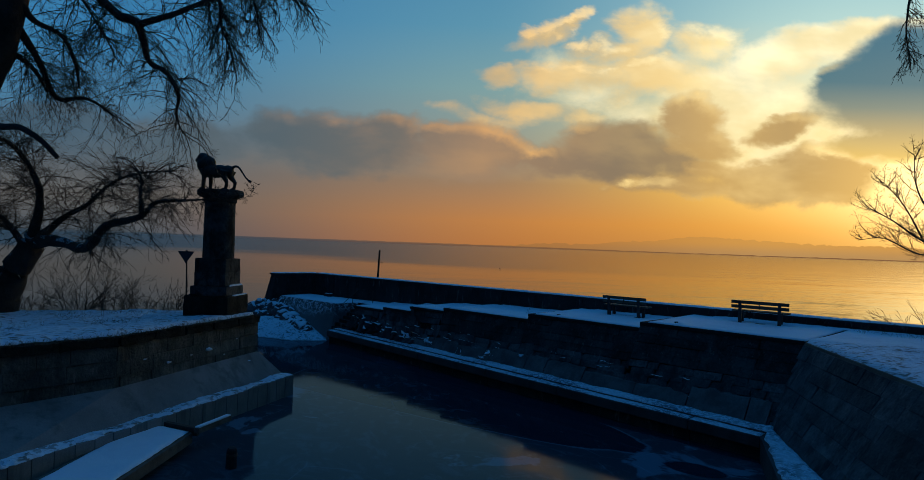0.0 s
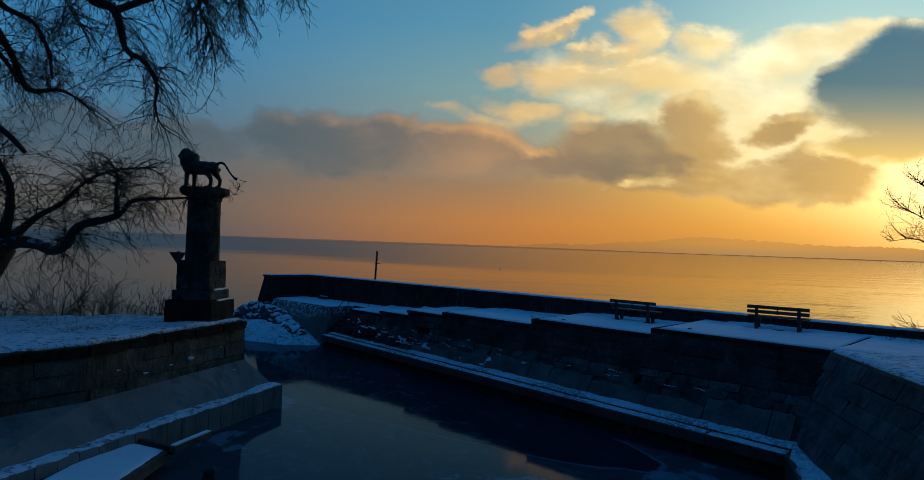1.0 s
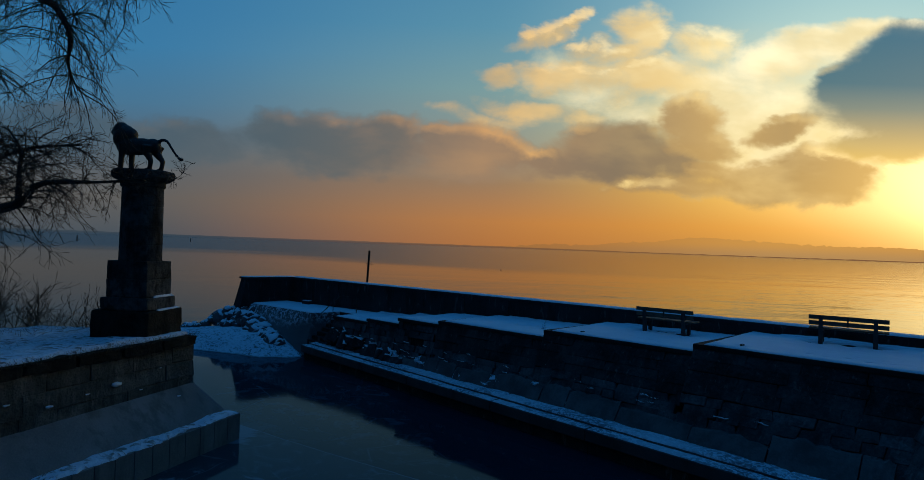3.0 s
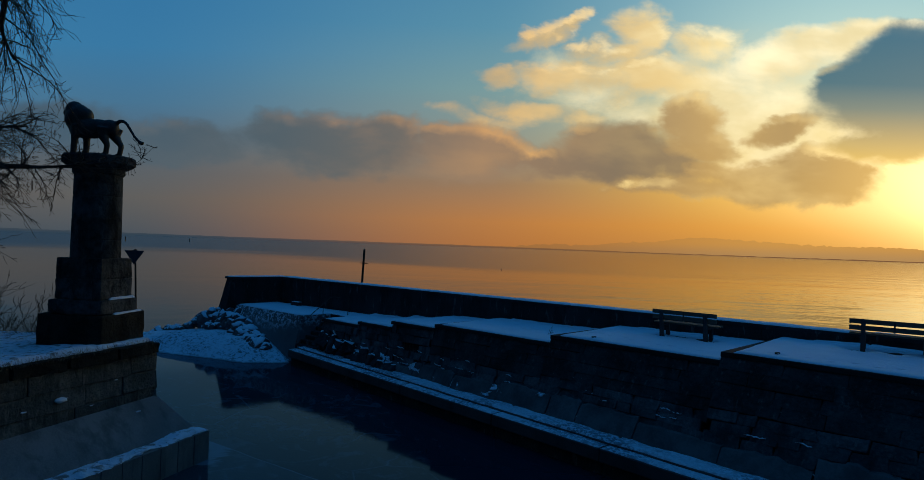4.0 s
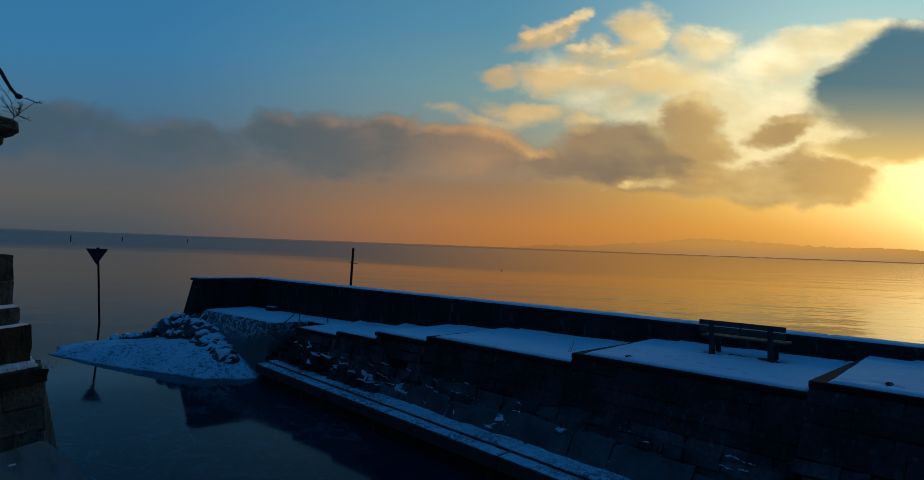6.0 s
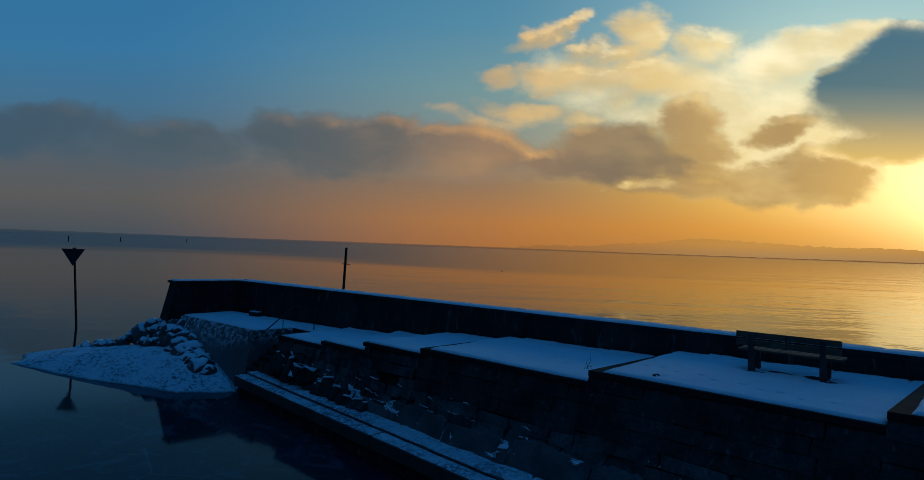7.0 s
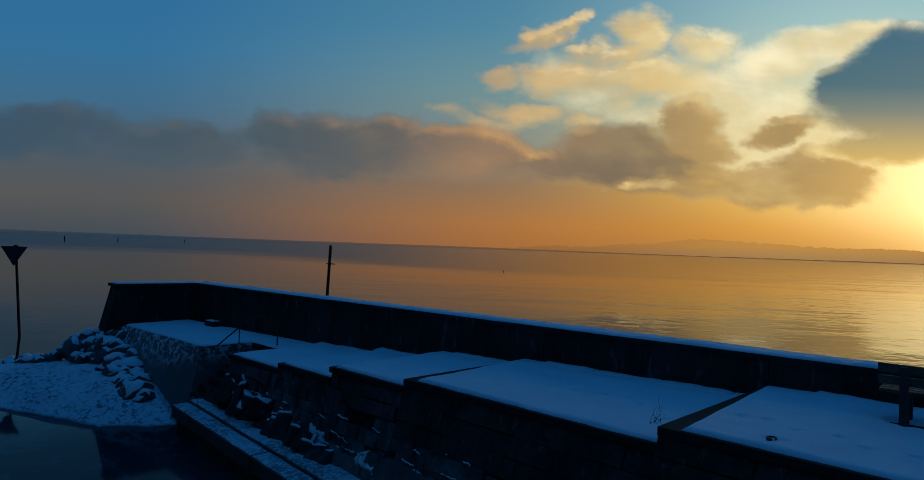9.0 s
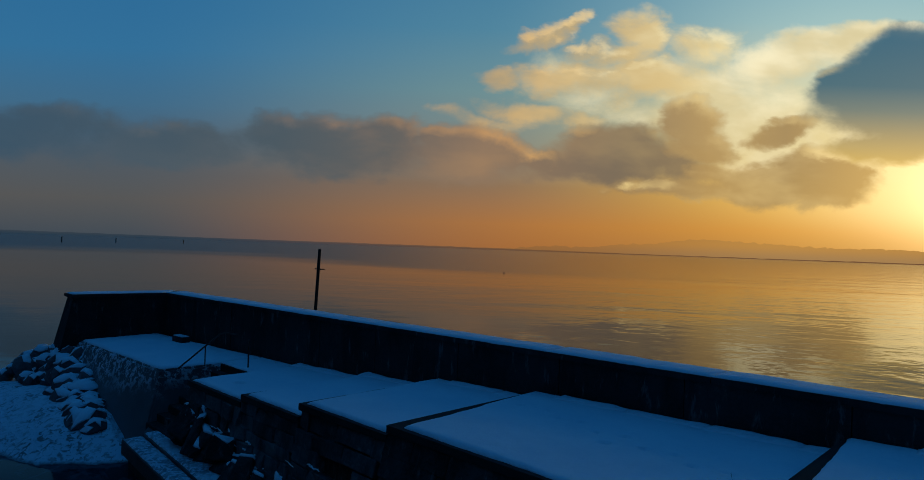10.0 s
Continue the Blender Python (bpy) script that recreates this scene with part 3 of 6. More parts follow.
def snow(name, corners, nu, nv, thick=0.05, ragged=0.06, label="", hollows=(), lump=0.015, mat=None, joined=""):
    """A blanket of snow over four corners, ragged at its rim, with hollows (x, y, radius, depth); joined names the ends (a, b) that run on into a neighbour."""
    c00, c10, c11, c01 = (Vector(c) for c in corners)
    bm = bmesh.new()
    grid, bare = [], set()
    for i in range(nu + 1):
        row = []
        for j in range(nv + 1):
            u, v = i / nu, j / nv
            p = c00.lerp(c10, u).lerp(c01.lerp(c11, u), v)
            rim = min(nu if "a" in joined else i, nu if "b" in joined else nu - i, j, nv - j)
            s = noise.noise_vector(p * 1.7) * 0.7 + noise.noise_vector(p * 6.0) * 0.4
            if rim == 0:
                p = p + Vector((s.x, s.y, 0)) * ragged
            h = thick * (0.12 if rim == 0 else 0.8 if rim == 1 else 1.0) + (lump * (noise.noise(p * 1.1) + 0.5 * noise.noise(p * 3.7)) if rim else 0)
            for hx, hy, hr, hd in hollows:
                q = ((p.x - hx) ** 2 + ((p.y - hy) * 1.4) ** 2) ** 0.5 * (1 + 0.5 * noise.noise(p * 5))
                if q < hr * 1.6:
                    h -= hd * max(0, 1 - (q / hr / 1.6) ** 2)
            vert = bm.verts.new(p + Vector((0, 0, max(h, 0.005))))
            if h < 0.002:
                bare.add(vert)
            row.append(vert)
        grid.append(row)
    for i in range(nu):
        for j in range(nv):
            quad = (grid[i][j], grid[i + 1][j], grid[i + 1][j + 1], grid[i][j + 1])
            if not bare.issuperset(quad):
                bm.faces.new(quad)
    rim_loop = [grid[i][0] for i in range(nu)] + [grid[nu][j] for j in range(nv)] + [grid[i][nv] for i in range(nu, 0, -1)] + [grid[0][j] for j in range(nv, 0, -1)]
    low = [bm.verts.new(v.co - Vector((0, 0, thick * 0.12 + 0.004))) for v in rim_loop]
    for k in range(len(rim_loop)):
        n = (k + 1) % len(rim_loop)
        bm.faces.new((rim_loop[k], low[k], low[n], rim_loop[n]))
    bmesh.ops.recalc_face_normals(bm, faces=bm.faces)
    return thing(name, bm, mat or SNOW, label or "thin blanket of frozen white snow on stone", "snow", "stuff", smooth=True)


def block_meshes(name, count, mat, length, depth, height, rough):
    """Alike stones that share their meshes."""
    out = []
    for k in range(count):
        bm = boxm(-length / 2, length / 2, -depth / 2, depth / 2, -height / 2, height / 2, wobble=rough)
        bmesh.ops.bevel(bm, geom=list(bm.edges), offset=0.013, segments=1, affect="EDGES")
        out.append(link_mesh(name, bm, mat))
    return out


def lay_blocks(name, parent, meshes, base, p00, p10, p11, p01, rows, lengths, out, proud=0.02, gap=0.025, rng=None, skip=0.0):
    """Courses of stones on a ruled face: p00-p10 is its foot, p01-p11 its top, out its outward side."""
    rng = rng or random.Random(5)
    p00, p10, p11, p01 = (Vector(p) for p in (p00, p10, p11, p01))
    bl, bd, bh = base
    for r in range(rows):
        v0, v1 = r / rows, (r + 1) / rows
        a, b = p00.lerp(p01, (v0 + v1) / 2), p10.lerp(p11, (v0 + v1) / 2)
        span = (b - a).length
        s = -rng.random() * 0.4
        while s < span:
            L = rng.uniform(*lengths)
            s0, s1 = max(s, 0), min(s + L, span)
            s += L
            if s1 - s0 < 0.18 or rng.random() < skip:
                continue
            u = (s0 + s1) / 2 / span
            lo, hi = p00.lerp(p10, u), p01.lerp(p11, u)
            ex = (b - a).normalized()
            ez = (hi - lo).normalized()
            ey = ez.cross(ex).normalized()
            if ey.dot(Vector(out)) < 0:
                ey = -ey
            ez2 = ex.cross(ey).normalized()
            hgt = (hi - lo).length / rows
            c = lo.lerp(hi, (v0 + v1) / 2) + ey * (rng.uniform(-0.5, 1.0) * proud - bd / 2)
            m = Matrix((ex, ey, ez2)).transposed().to_4x4()
            m = Matrix.Translation(c) @ m @ Matrix.Diagonal(((s1 - s0 - gap) / bl, 1, (hgt - gap) / bh, 1))
            ob = new(name, rng.choice(meshes))
            ob.parent = parent
            ob.matrix_basis = m


# ---- the lake and its far shore ----
def make_lake():
    bm = bmesh.new()
    centre = Vector((-8, 12, 0))
    prev = None
    for r in (0.01, 15, 30, 60, 120, 300, 800, 2000, 4700):
        ring = [bm.verts.new(centre + Vector((r * math.cos(a * math.tau / 48), r * math.sin(a * math.tau / 48), 0))) for a in range(48)]
        if prev:
            for k in range(48):
                bm.faces.new((prev[k], ring[k], ring[(k + 1) % 48], prev[(k + 1) % 48]))
        else:
            bm.faces.new(ring)
        prev = ring
    bmesh.ops.recalc_face_normals(bm, faces=bm.faces)
    thing("water", bm, WATER, "calm dusk lake with thin dark ice in the basin", "water", "structure")


def ridge(name, p0, p1, dist, heights, mat, label, rough, base=-2.0, steps=220, seed=0):
    """A strip of far land; heights is a function of p, the tangent across the view."""
    bm = bmesh.new()
    prev = None
    for k in range(steps + 1):
        p = p0 + (p1 - p0) * k / steps
        d = (FWD + RGT * p).normalized()
        h = heights(p) + rough * (noise.noise(Vector((p * 90, seed, 0))) + 0.6 * noise.noise(Vector((p * 260, seed, 3))))
        row = [bm.verts.new(d * (dist + off) + Vector((0, 0, z))) for off, z in ((0, base), (6, max(h, 0.5) * 0.7), (40, max(h, 0.6)), (160, base))]
        if prev:
            for a, b, c, e in zip(prev, row, row[1:], prev[1:]):
                bm.faces.new((a, b, c, e))
        prev = row
    bmesh.ops.recalc_face_normals(bm, faces=bm.faces)
    thing(name, bm, mat, label, "far shore", "structure")


def bell(x, c, s):
    return math.exp(-((x - c) / s) ** 2)


make_lake()
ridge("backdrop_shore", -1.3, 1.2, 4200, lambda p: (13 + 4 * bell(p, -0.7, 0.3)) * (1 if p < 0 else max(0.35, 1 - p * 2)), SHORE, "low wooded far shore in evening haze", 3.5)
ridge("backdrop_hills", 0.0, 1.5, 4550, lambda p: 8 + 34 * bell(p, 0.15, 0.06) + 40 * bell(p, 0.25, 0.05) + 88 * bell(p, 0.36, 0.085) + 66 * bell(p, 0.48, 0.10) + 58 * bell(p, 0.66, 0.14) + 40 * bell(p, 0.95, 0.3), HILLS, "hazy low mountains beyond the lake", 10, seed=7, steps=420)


# ---- the mole ----
def par_y(x):
    return 23.6 + 0.0747 * (x + 33.8)


def ledge_y(x):
    return 20.15 - 0.0745 * (x + 25.8)


FRONT, STAIR0, STAIR1 = 21.255, -27.65, -25.95
DECKS = [(-25.95, -23.4, 2.06), (-23.4, -21.29, 2.21), (-21.29, -18.88, 2.45), (-18.88, -13.83, 2.60), (-13.83, -8.74, 2.84), (-8.74, -3.27, 3.06)]
WALL_BOTTOM = 0.66


def foot_y(x):
    """Where the mole's battered wall meets the ledge."""
    return min(21.2, ledge_y(x) + 1.08)


def make_mole():
    bm = bmesh.new()
    for x0, x1, z in DECKS:
        back0, back1 = par_y(x0) + 0.1, par_y(x1) + 0.1
        y0, y1 = foot_y(x0) + 0.08, foot_y(x1) + 0.08
        hexa(bm, [(x0, y0, -1), (x1, y1, -1), (x1, back1, -1), (x0, back0, -1)], [(x0, FRONT + 0.08, z - 0.12), (x1, FRONT + 0.08, z - 0.12), (x1, back1, z - 0.12), (x0, back0, z - 0.12)])
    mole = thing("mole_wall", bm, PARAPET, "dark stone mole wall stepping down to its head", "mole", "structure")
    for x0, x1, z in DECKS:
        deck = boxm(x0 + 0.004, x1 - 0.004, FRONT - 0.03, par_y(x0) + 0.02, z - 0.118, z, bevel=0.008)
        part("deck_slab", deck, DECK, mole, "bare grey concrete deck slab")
    return mole


mole = make_mole()


def make_platform():
    """The lower head of the mole with its battered face."""
    bm = bmesh.new()
    hexa(bm, [(-34.9, 19.9, -1), (-28.0, 20.55, -1), (-27.65, 20.7, -1), (-27.65, par_y(-27.65), -1), (-35.2, 23.7, -1)],
         [(-33.5, 21.05, 2.0), (-27.95, 21.25, 2.0), (-27.65, 21.3, 2.0), (-27.65, par_y(-27.65), 2.0), (-33.9, 23.5, 2.0)])
    bmesh.ops.bevel(bm, geom=list(bm.edges), offset=0.05, segments=2, affect="EDGES")
    thing("mole_head", bm, HEAD, "battered grey concrete head of the mole", "mole", "structure")


make_platform()


def make_stairs():
    stairs = empty("stairs", (STAIR0, FRONT, 0), "narrow dark stone stairs down to the ledge", "stairs", kind="structure")
    n = 7
    for k in range(n):
        z = 2.0 - (k + 1) * 0.175
        y = 1.55 - k * 0.26
        part("step", boxm(0.003, STAIR1 - STAIR0 - 0.003, y - 0.26, y, 0.2, z, bevel=0.012), PARAPET, stairs)
    part("landing", boxm(0.003, STAIR1 - STAIR0 - 0.003, 1.55, 2.6, 0.2, 2.0, bevel=0.012), DECK, stairs)
    return stairs


make_stairs()


def make_parapet():
    bm = bmesh.new()
    core = [(-33.6, par_y(-33.6) + 0.03), (6.0, par_y(6.0) + 0.03), (6.0, par_y(6.0) + 0.72), (-33.9, par_y(-33.9) + 0.78), (-34.3, 24.0)]
    prism(bm, core, -1, 3.32)
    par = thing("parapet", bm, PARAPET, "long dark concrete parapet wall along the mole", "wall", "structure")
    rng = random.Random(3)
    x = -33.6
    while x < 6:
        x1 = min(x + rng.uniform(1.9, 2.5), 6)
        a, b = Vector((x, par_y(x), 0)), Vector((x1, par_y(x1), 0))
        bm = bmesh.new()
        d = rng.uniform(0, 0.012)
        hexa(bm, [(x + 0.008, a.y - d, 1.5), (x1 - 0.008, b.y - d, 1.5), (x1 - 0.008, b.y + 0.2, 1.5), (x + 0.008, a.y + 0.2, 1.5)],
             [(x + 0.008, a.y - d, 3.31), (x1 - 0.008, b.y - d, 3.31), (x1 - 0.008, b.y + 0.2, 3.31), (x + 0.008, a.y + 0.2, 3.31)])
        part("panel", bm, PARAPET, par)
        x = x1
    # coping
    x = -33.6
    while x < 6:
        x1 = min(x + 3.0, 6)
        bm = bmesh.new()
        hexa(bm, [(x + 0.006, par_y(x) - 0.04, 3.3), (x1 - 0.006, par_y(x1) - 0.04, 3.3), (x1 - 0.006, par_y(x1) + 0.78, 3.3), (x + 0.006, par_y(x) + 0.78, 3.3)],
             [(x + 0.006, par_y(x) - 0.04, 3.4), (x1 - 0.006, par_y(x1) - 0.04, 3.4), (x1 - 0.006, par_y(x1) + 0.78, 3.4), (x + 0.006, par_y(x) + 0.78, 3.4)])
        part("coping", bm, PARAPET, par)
        snow("snow_cap", [(x, par_y(x) - 0.03, 3.4), (x1, par_y(x1) - 0.03, 3.4), (x1, par_y(x1) + 0.70, 3.4), (x, par_y(x) + 0.70, 3.4)], 30, 7, 0.045, 0.03, "thin snow lying on the parapet coping")
        x = x1
    # the return at the head, with its battered end
    bm = bmesh.new()
    hexa(bm, [(-35.0, 20.2, -0.5), (-33.9, 20.2, -0.5), (-33.5, 23.9, -0.5), (-34.5, 24.2, -0.5)], [(-34.42, 20.92, 3.31), (-33.8, 20.92, 3.31), (-33.5, par_y(-33.5), 3.31), (-34.2, 24.2, 3.31)])
    part("return_wall", bm, PARAPET, par)
    bm = bmesh.new()
    hexa(bm, [(-34.5, 20.84, 3.3), (-33.74, 20.84, 3.3), (-33.5, par_y(-33.6) - 0.04, 3.3), (-33.5, par_y(-33.6) + 0.78, 3.3), (-34.3, 24.3, 3.3)],
         [(-34.5, 20.84, 3.4), (-33.74, 20.84, 3.4), (-33.5, par_y(-33.6) - 0.04, 3.4), (-33.5, par_y(-33.6) + 0.78, 3.4), (-34.3, 24.3, 3.4)])
    part("coping", bm, PARAPET, par)
    snow("snow_cap", [(-34.44, 20.88, 3.4), (-33.8, 20.88, 3.4), (-33.58, par_y(-33.6) - 0.02, 3.4), (-34.25, 24.2, 3.4)], 8, 30, 0.045, 0.03, "thin snow lying on the parapet coping")
    return par


parapet = make_parapet()


def make_ledge():
    bm = bmesh.new()
    x0, x1 = -27.0, -3.58
    hexa(bm, [(x0, ledge_y(x0) + 0.46, -1), (x1, ledge_y(x1) + 0.46, -1), (x1 + 0.2, foot_y(x1) + 0.6, -1), (x0 - 1.2, 21.4, -1)],
         [(x0, ledge_y(x0) + 0.46, 0.70), (x1, ledge_y(x1) + 0.46, 0.70), (x1 + 0.2, foot_y(x1) + 0.6, 0.70), (x0 - 1.2, 21.4, 0.70)])
    ledge = thing("ledge", bm, FOOTING, "low concrete ledge at the foot of the mole", "ledge", "structure")
    # the outer beam, in lengths, over its footing
    x, lengths = x0, [3.7, 4.4, 3.2, 5.0] * 3
    while x < x1 - 0.1:
        xe = min(x + lengths.pop(), x1)
        for w0, w1, z0, z1, mat, nm in ((0.0, 0.456, 0.34, 0.66, DARKLEDGE, "beam"), (0.16, 0.452, -1.0, 0.338, PARAPET, "footing")):
            bm = bmesh.new()
            hexa(bm, [(x + 0.01, ledge_y(x) + w0, z0), (xe - 0.01, ledge_y(xe) + w0, z0), (xe - 0.01, ledge_y(xe) + w1, z0), (x + 0.01, ledge_y(x) + w1, z0)],
                 [(x + 0.01, ledge_y(x) + w0, z1), (xe - 0.01, ledge_y(xe) + w0, z1), (xe - 0.01, ledge_y(xe) + w1, z1), (x + 0.01, ledge_y(x) + w1, z1)])
            bmesh.ops.bevel(bm, geom=list(bm.edges), offset=0.018, segments=1, affect="EDGES")
            part(nm, bm, mat, ledge)
        snow("ledge_snow", [(x + 0.03, ledge_y(x) + 0.03, 0.66), (xe - 0.03, ledge_y(xe) + 0.03, 0.66), (xe - 0.03, ledge_y(xe) + 0.43, 0.66), (x + 0.03, ledge_y(x) + 0.43, 0.66)], 60, 7, 0.035, 0.035, "narrow strip of snow on the ledge beam", mat=LEDGESNOW)
        snow("ledge_snow", [(x, ledge_y(x) + 0.49, 0.70), (xe, ledge_y(xe) + 0.49, 0.70), (xe, foot_y(xe) + 0.08, 0.70), (x, foot_y(x) + 0.08, 0.70)], 80, 18, 0.05, 0.05, "lumpy snow on the ledge below the wall", lump=0.035, mat=LEDGESNOW)
        x = xe
    return ledge


make_ledge()

# the land at the root of the mole
EDGE_TOP = [(-3.27, 21.1), (0.4, 16.0), (9.4, 3.2), (14.5, -5.0), (15.5, -22.0)]
EDGE_LOW = [(-3.72, 19.75), (-1.25, 15.9), (7.0, 3.0), (12.5, -5.5), (13.5, -22.0)]


def make_root():
    bm = bmesh.new()
    for (a, b), (c, d) in zip(zip(EDGE_TOP, EDGE_TOP[1:]), zip(EDGE_LOW, EDGE_LOW[1:])):
        hexa(bm, [(c[0], c[1], -1), (d[0], d[1], -1), (d[0] + 60, d[1], -1), (c[0] + 60, c[1] + 4, -1)], [(a[0], a[1], 3.04), (b[0], b[1], 3.04), (b[0] + 60, b[1], 3.04), (a[0] + 60, a[1] + 4, 3.04)])
    prism(bm, [(-3.27, 21.1), (56.7, 25.1), (56, 60), (6, 27.5), (6, par_y(6)), (-3.27, par_y(-3.27) + 0.05)], -1, 3.038)
    prism(bm, [(-60, -16), (80, -22), (80, -300), (-200, -300)], -1, 2.6)
    return thing("ground", bm, EARTH, "frozen shore ground at the root of the mole", "ground", "structure")


root = make_root()
snow("shore_snow", [(-3.22, 21.15, 3.04), (0.44, 16.02, 3.04), (30, 24, 3.04), (6, par_y(6) - 0.1, 3.04)], 90, 90, 0.09, 0.05, "trampled snow on the open shore ground", lump=0.04, mat=SNOWGRASS)
snow("shore_snow", [(0.44, 16.02, 3.04), (9.45, 3.22, 3.04), (40, 3, 3.04), (30, 24, 3.04)], 60, 60, 0.09, 0.05, "trampled snow on the open shore ground", lump=0.04, mat=SNOWGRASS)
snow("shore_snow", [(-3.24, 21.25, 3.04), (-1.5, 21.3, 3.04), (6.0, par_y(6) - 0.04, 3.04), (-3.24, par_y(-3.2) - 0.02, 3.04)], 50, 50, 0.085, 0.03, "trampled snow on the open shore ground", lump=0.03)


# ---- snow on the mole's decks ----
def prints(x0, y0, x1, y1, n, seed):
    rng = random.Random(seed)
    return [(x0 + (x1 - x0) * k / n + rng.uniform(-0.05, 0.05), y0 + (y1 - y0) * k / n + (0.09 if k % 2 else -0.09), 0.048, 0.10) for k in range(n)]


TRACKS = prints(-18.2, 23.7, -9.2, 21.75, 22, 1) + prints(-8.3, 21.75, -3.8, 21.9, 10, 2) + [(-16.2, 22.9, 0.07, 0.08), (-24.8, 21.9, 0.09, 0.12)] + [(-11.6, 24.0, 0.2, 0.12), (-10.2, 24.05, 0.2, 0.12), (-11.2, 24.35, 0.25, 0.1), (-10.5, 24.4, 0.25, 0.1), (-6.5, 24.5, 0.22, 0.12), (-5.0, 24.75, 0.22, 0.12), (-5.8, 24.85, 0.3, 0.1), (-12.55, 21.7, 0.1, 0.1), (-7.6, 21.8, 0.1, 0.1)]
for x0, x1, z in DECKS:
    bare = 0.30 if x0 > -19 else 0.15
    snow("deck_snow", [(x0 + bare, FRONT + 0.05, z), (x1 - 0.03, FRONT + 0.05, z), (x1 - 0.03, par_y(x1) + 0.02, z), (x0 + 0.06, par_y(x0) + 0.02, z)],
         int((x1 - x0) / 0.045), 80, 0.05, 0.035, "smooth snow with a few paw prints on the deck slab", [h for h in TRACKS if x0 < h[0] < x1])
snow("deck_snow", [(-33.4, 21.1, 2.0), (-27.75, 21.33, 2.0), (-27.72, par_y(-27.7) - 0.02, 2.0), (-33.8, 23.45, 2.0)], 70, 36, 0.05, 0.05, "smooth snow on the platform at the mole head")
snow("deck_snow", [(-27.72, 22.85, 2.0), (-25.97, 22.85, 2.0), (-25.97, par_y(-26) - 0.02, 2.0), (-27.72, par_y(-27.7) - 0.02, 2.0)], 24, 22, 0.05, 0.05, "smooth snow at the head of the stairs")
# drifts against the foot of the parapet
for x in np.arange(-26, 0, 1.3):
    z = next((d[2] for d in DECKS if d[0] - 0.2 <= x < d[1]), 3.08)
    snow("snow_drift", [(x, par_y(x) - 0.35, z + 0.03), (x + 1.35, par_y(x + 1.35) - 0.3, z + 0.03), (x + 1.35, par_y(x + 1.35) - 0.01, z + 0.05), (x, par_y(x) - 0.01, z + 0.05)], 18, 6, 0.045, 0.06, "low drift of snow against the parapet", lump=0.03)


# ---- benches ----
def make_bench(at, turn):
    b = empty("bench", at, "dark weathered wooden park bench on concrete legs", "bench", "benches on the mole", turn)
    for x in (-0.66, 0.66):
        bm = bmesh.new()
        hexa(bm, [(x - 0.055, -0.04, 0), (x + 0.055, -0.04, 0), (x + 0.055, 0.09, 0), (x - 0.055, 0.09, 0)], [(x - 0.05, -0.125, 0.8), (x + 0.05, -0.125, 0.8), (x + 0.05, -0.06, 0.8), (x - 0.05, -0.06, 0.8)])
        part("rear_leg", bm, LEGWOOD, b)
        part("front_leg", boxm(x - 0.055, x + 0.055, 0.40, 0.51, 0, 0.40, bevel=0.012), LEGWOOD, b)
        part("seat_support", boxm(x - 0.045, x + 0.045, 0.05, 0.55, 0.34, 0.405, bevel=0.008), LEGWOOD, b)
    for k in range(3):
        part("seat_slat", boxm(-0.97, 0.97, 0.09 + k * 0.18, 0.22 + k * 0.18, 0.408, 0.452, bevel=0.008), WOOD, b)
    for z, y in ((0.535, -0.045), (0.70, -0.06)):
        board = part("back_board", boxm(-0.97, 0.97, y + 0.025, y + 0.067, z, z + 0.12, bevel=0.008), WOOD, b)
        for bx in (-0.68, -0.64, 0.64, 0.68):
            part("bolt", tube(bmesh.new(), [(bx, y + 0.067, z + 0.06), (bx, y + 0.079, z + 0.06)], [0.012, 0.012], 6), RUST, board)
    part("middle_strap", boxm(-0.02, 0.02, -0.045, -0.021, 0.52, 0.82), RUST, b)
    return b


make_bench((-10.93, 23.92, 2.87), 3.5)
make_bench((-5.76, 24.55, 3.09), 10.0)

# ---- mooring ring, box and rails on the mole ----
def make_ring(at):
    r = empty("mooring_ring", at, "small rusty mooring ring lying in the snow", "mooring ring")
    bm = bmesh.new()
    tube(bm, [(0.052 * math.cos(a), 0.052 * math.sin(a), 0.022 + 0.014 * math.sin(a)) for a in np.linspace(0, math.tau, 14)], [0.012] * 14, 6, False)
    part("ring", bm, RUST, r)
    part("eye", boxm(-0.028, 0.028, -0.11, -0.05, -0.02, 0.05, bevel=0.01), RUST, r)


make_ring((-12.55, 21.62, 2.88))
make_ring((-7.6, 21.75, 3.11))
bm = boxm(-0.3, 0.3, -0.14, 0.14, 0, 0.17, bevel=0.02)
crate = thing("utility_box", bm, PARAPET, "small dark box with snow on its lid", "box")
crate.matrix_basis = pose(-31.45, 23.3, 2.045, 0, 0, 4)
part("snow_lid", boxm(-0.28, 0.28, -0.12, 0.12, 0.17, 0.2, bevel=0.02), SNOW, crate, "snow on the lid")


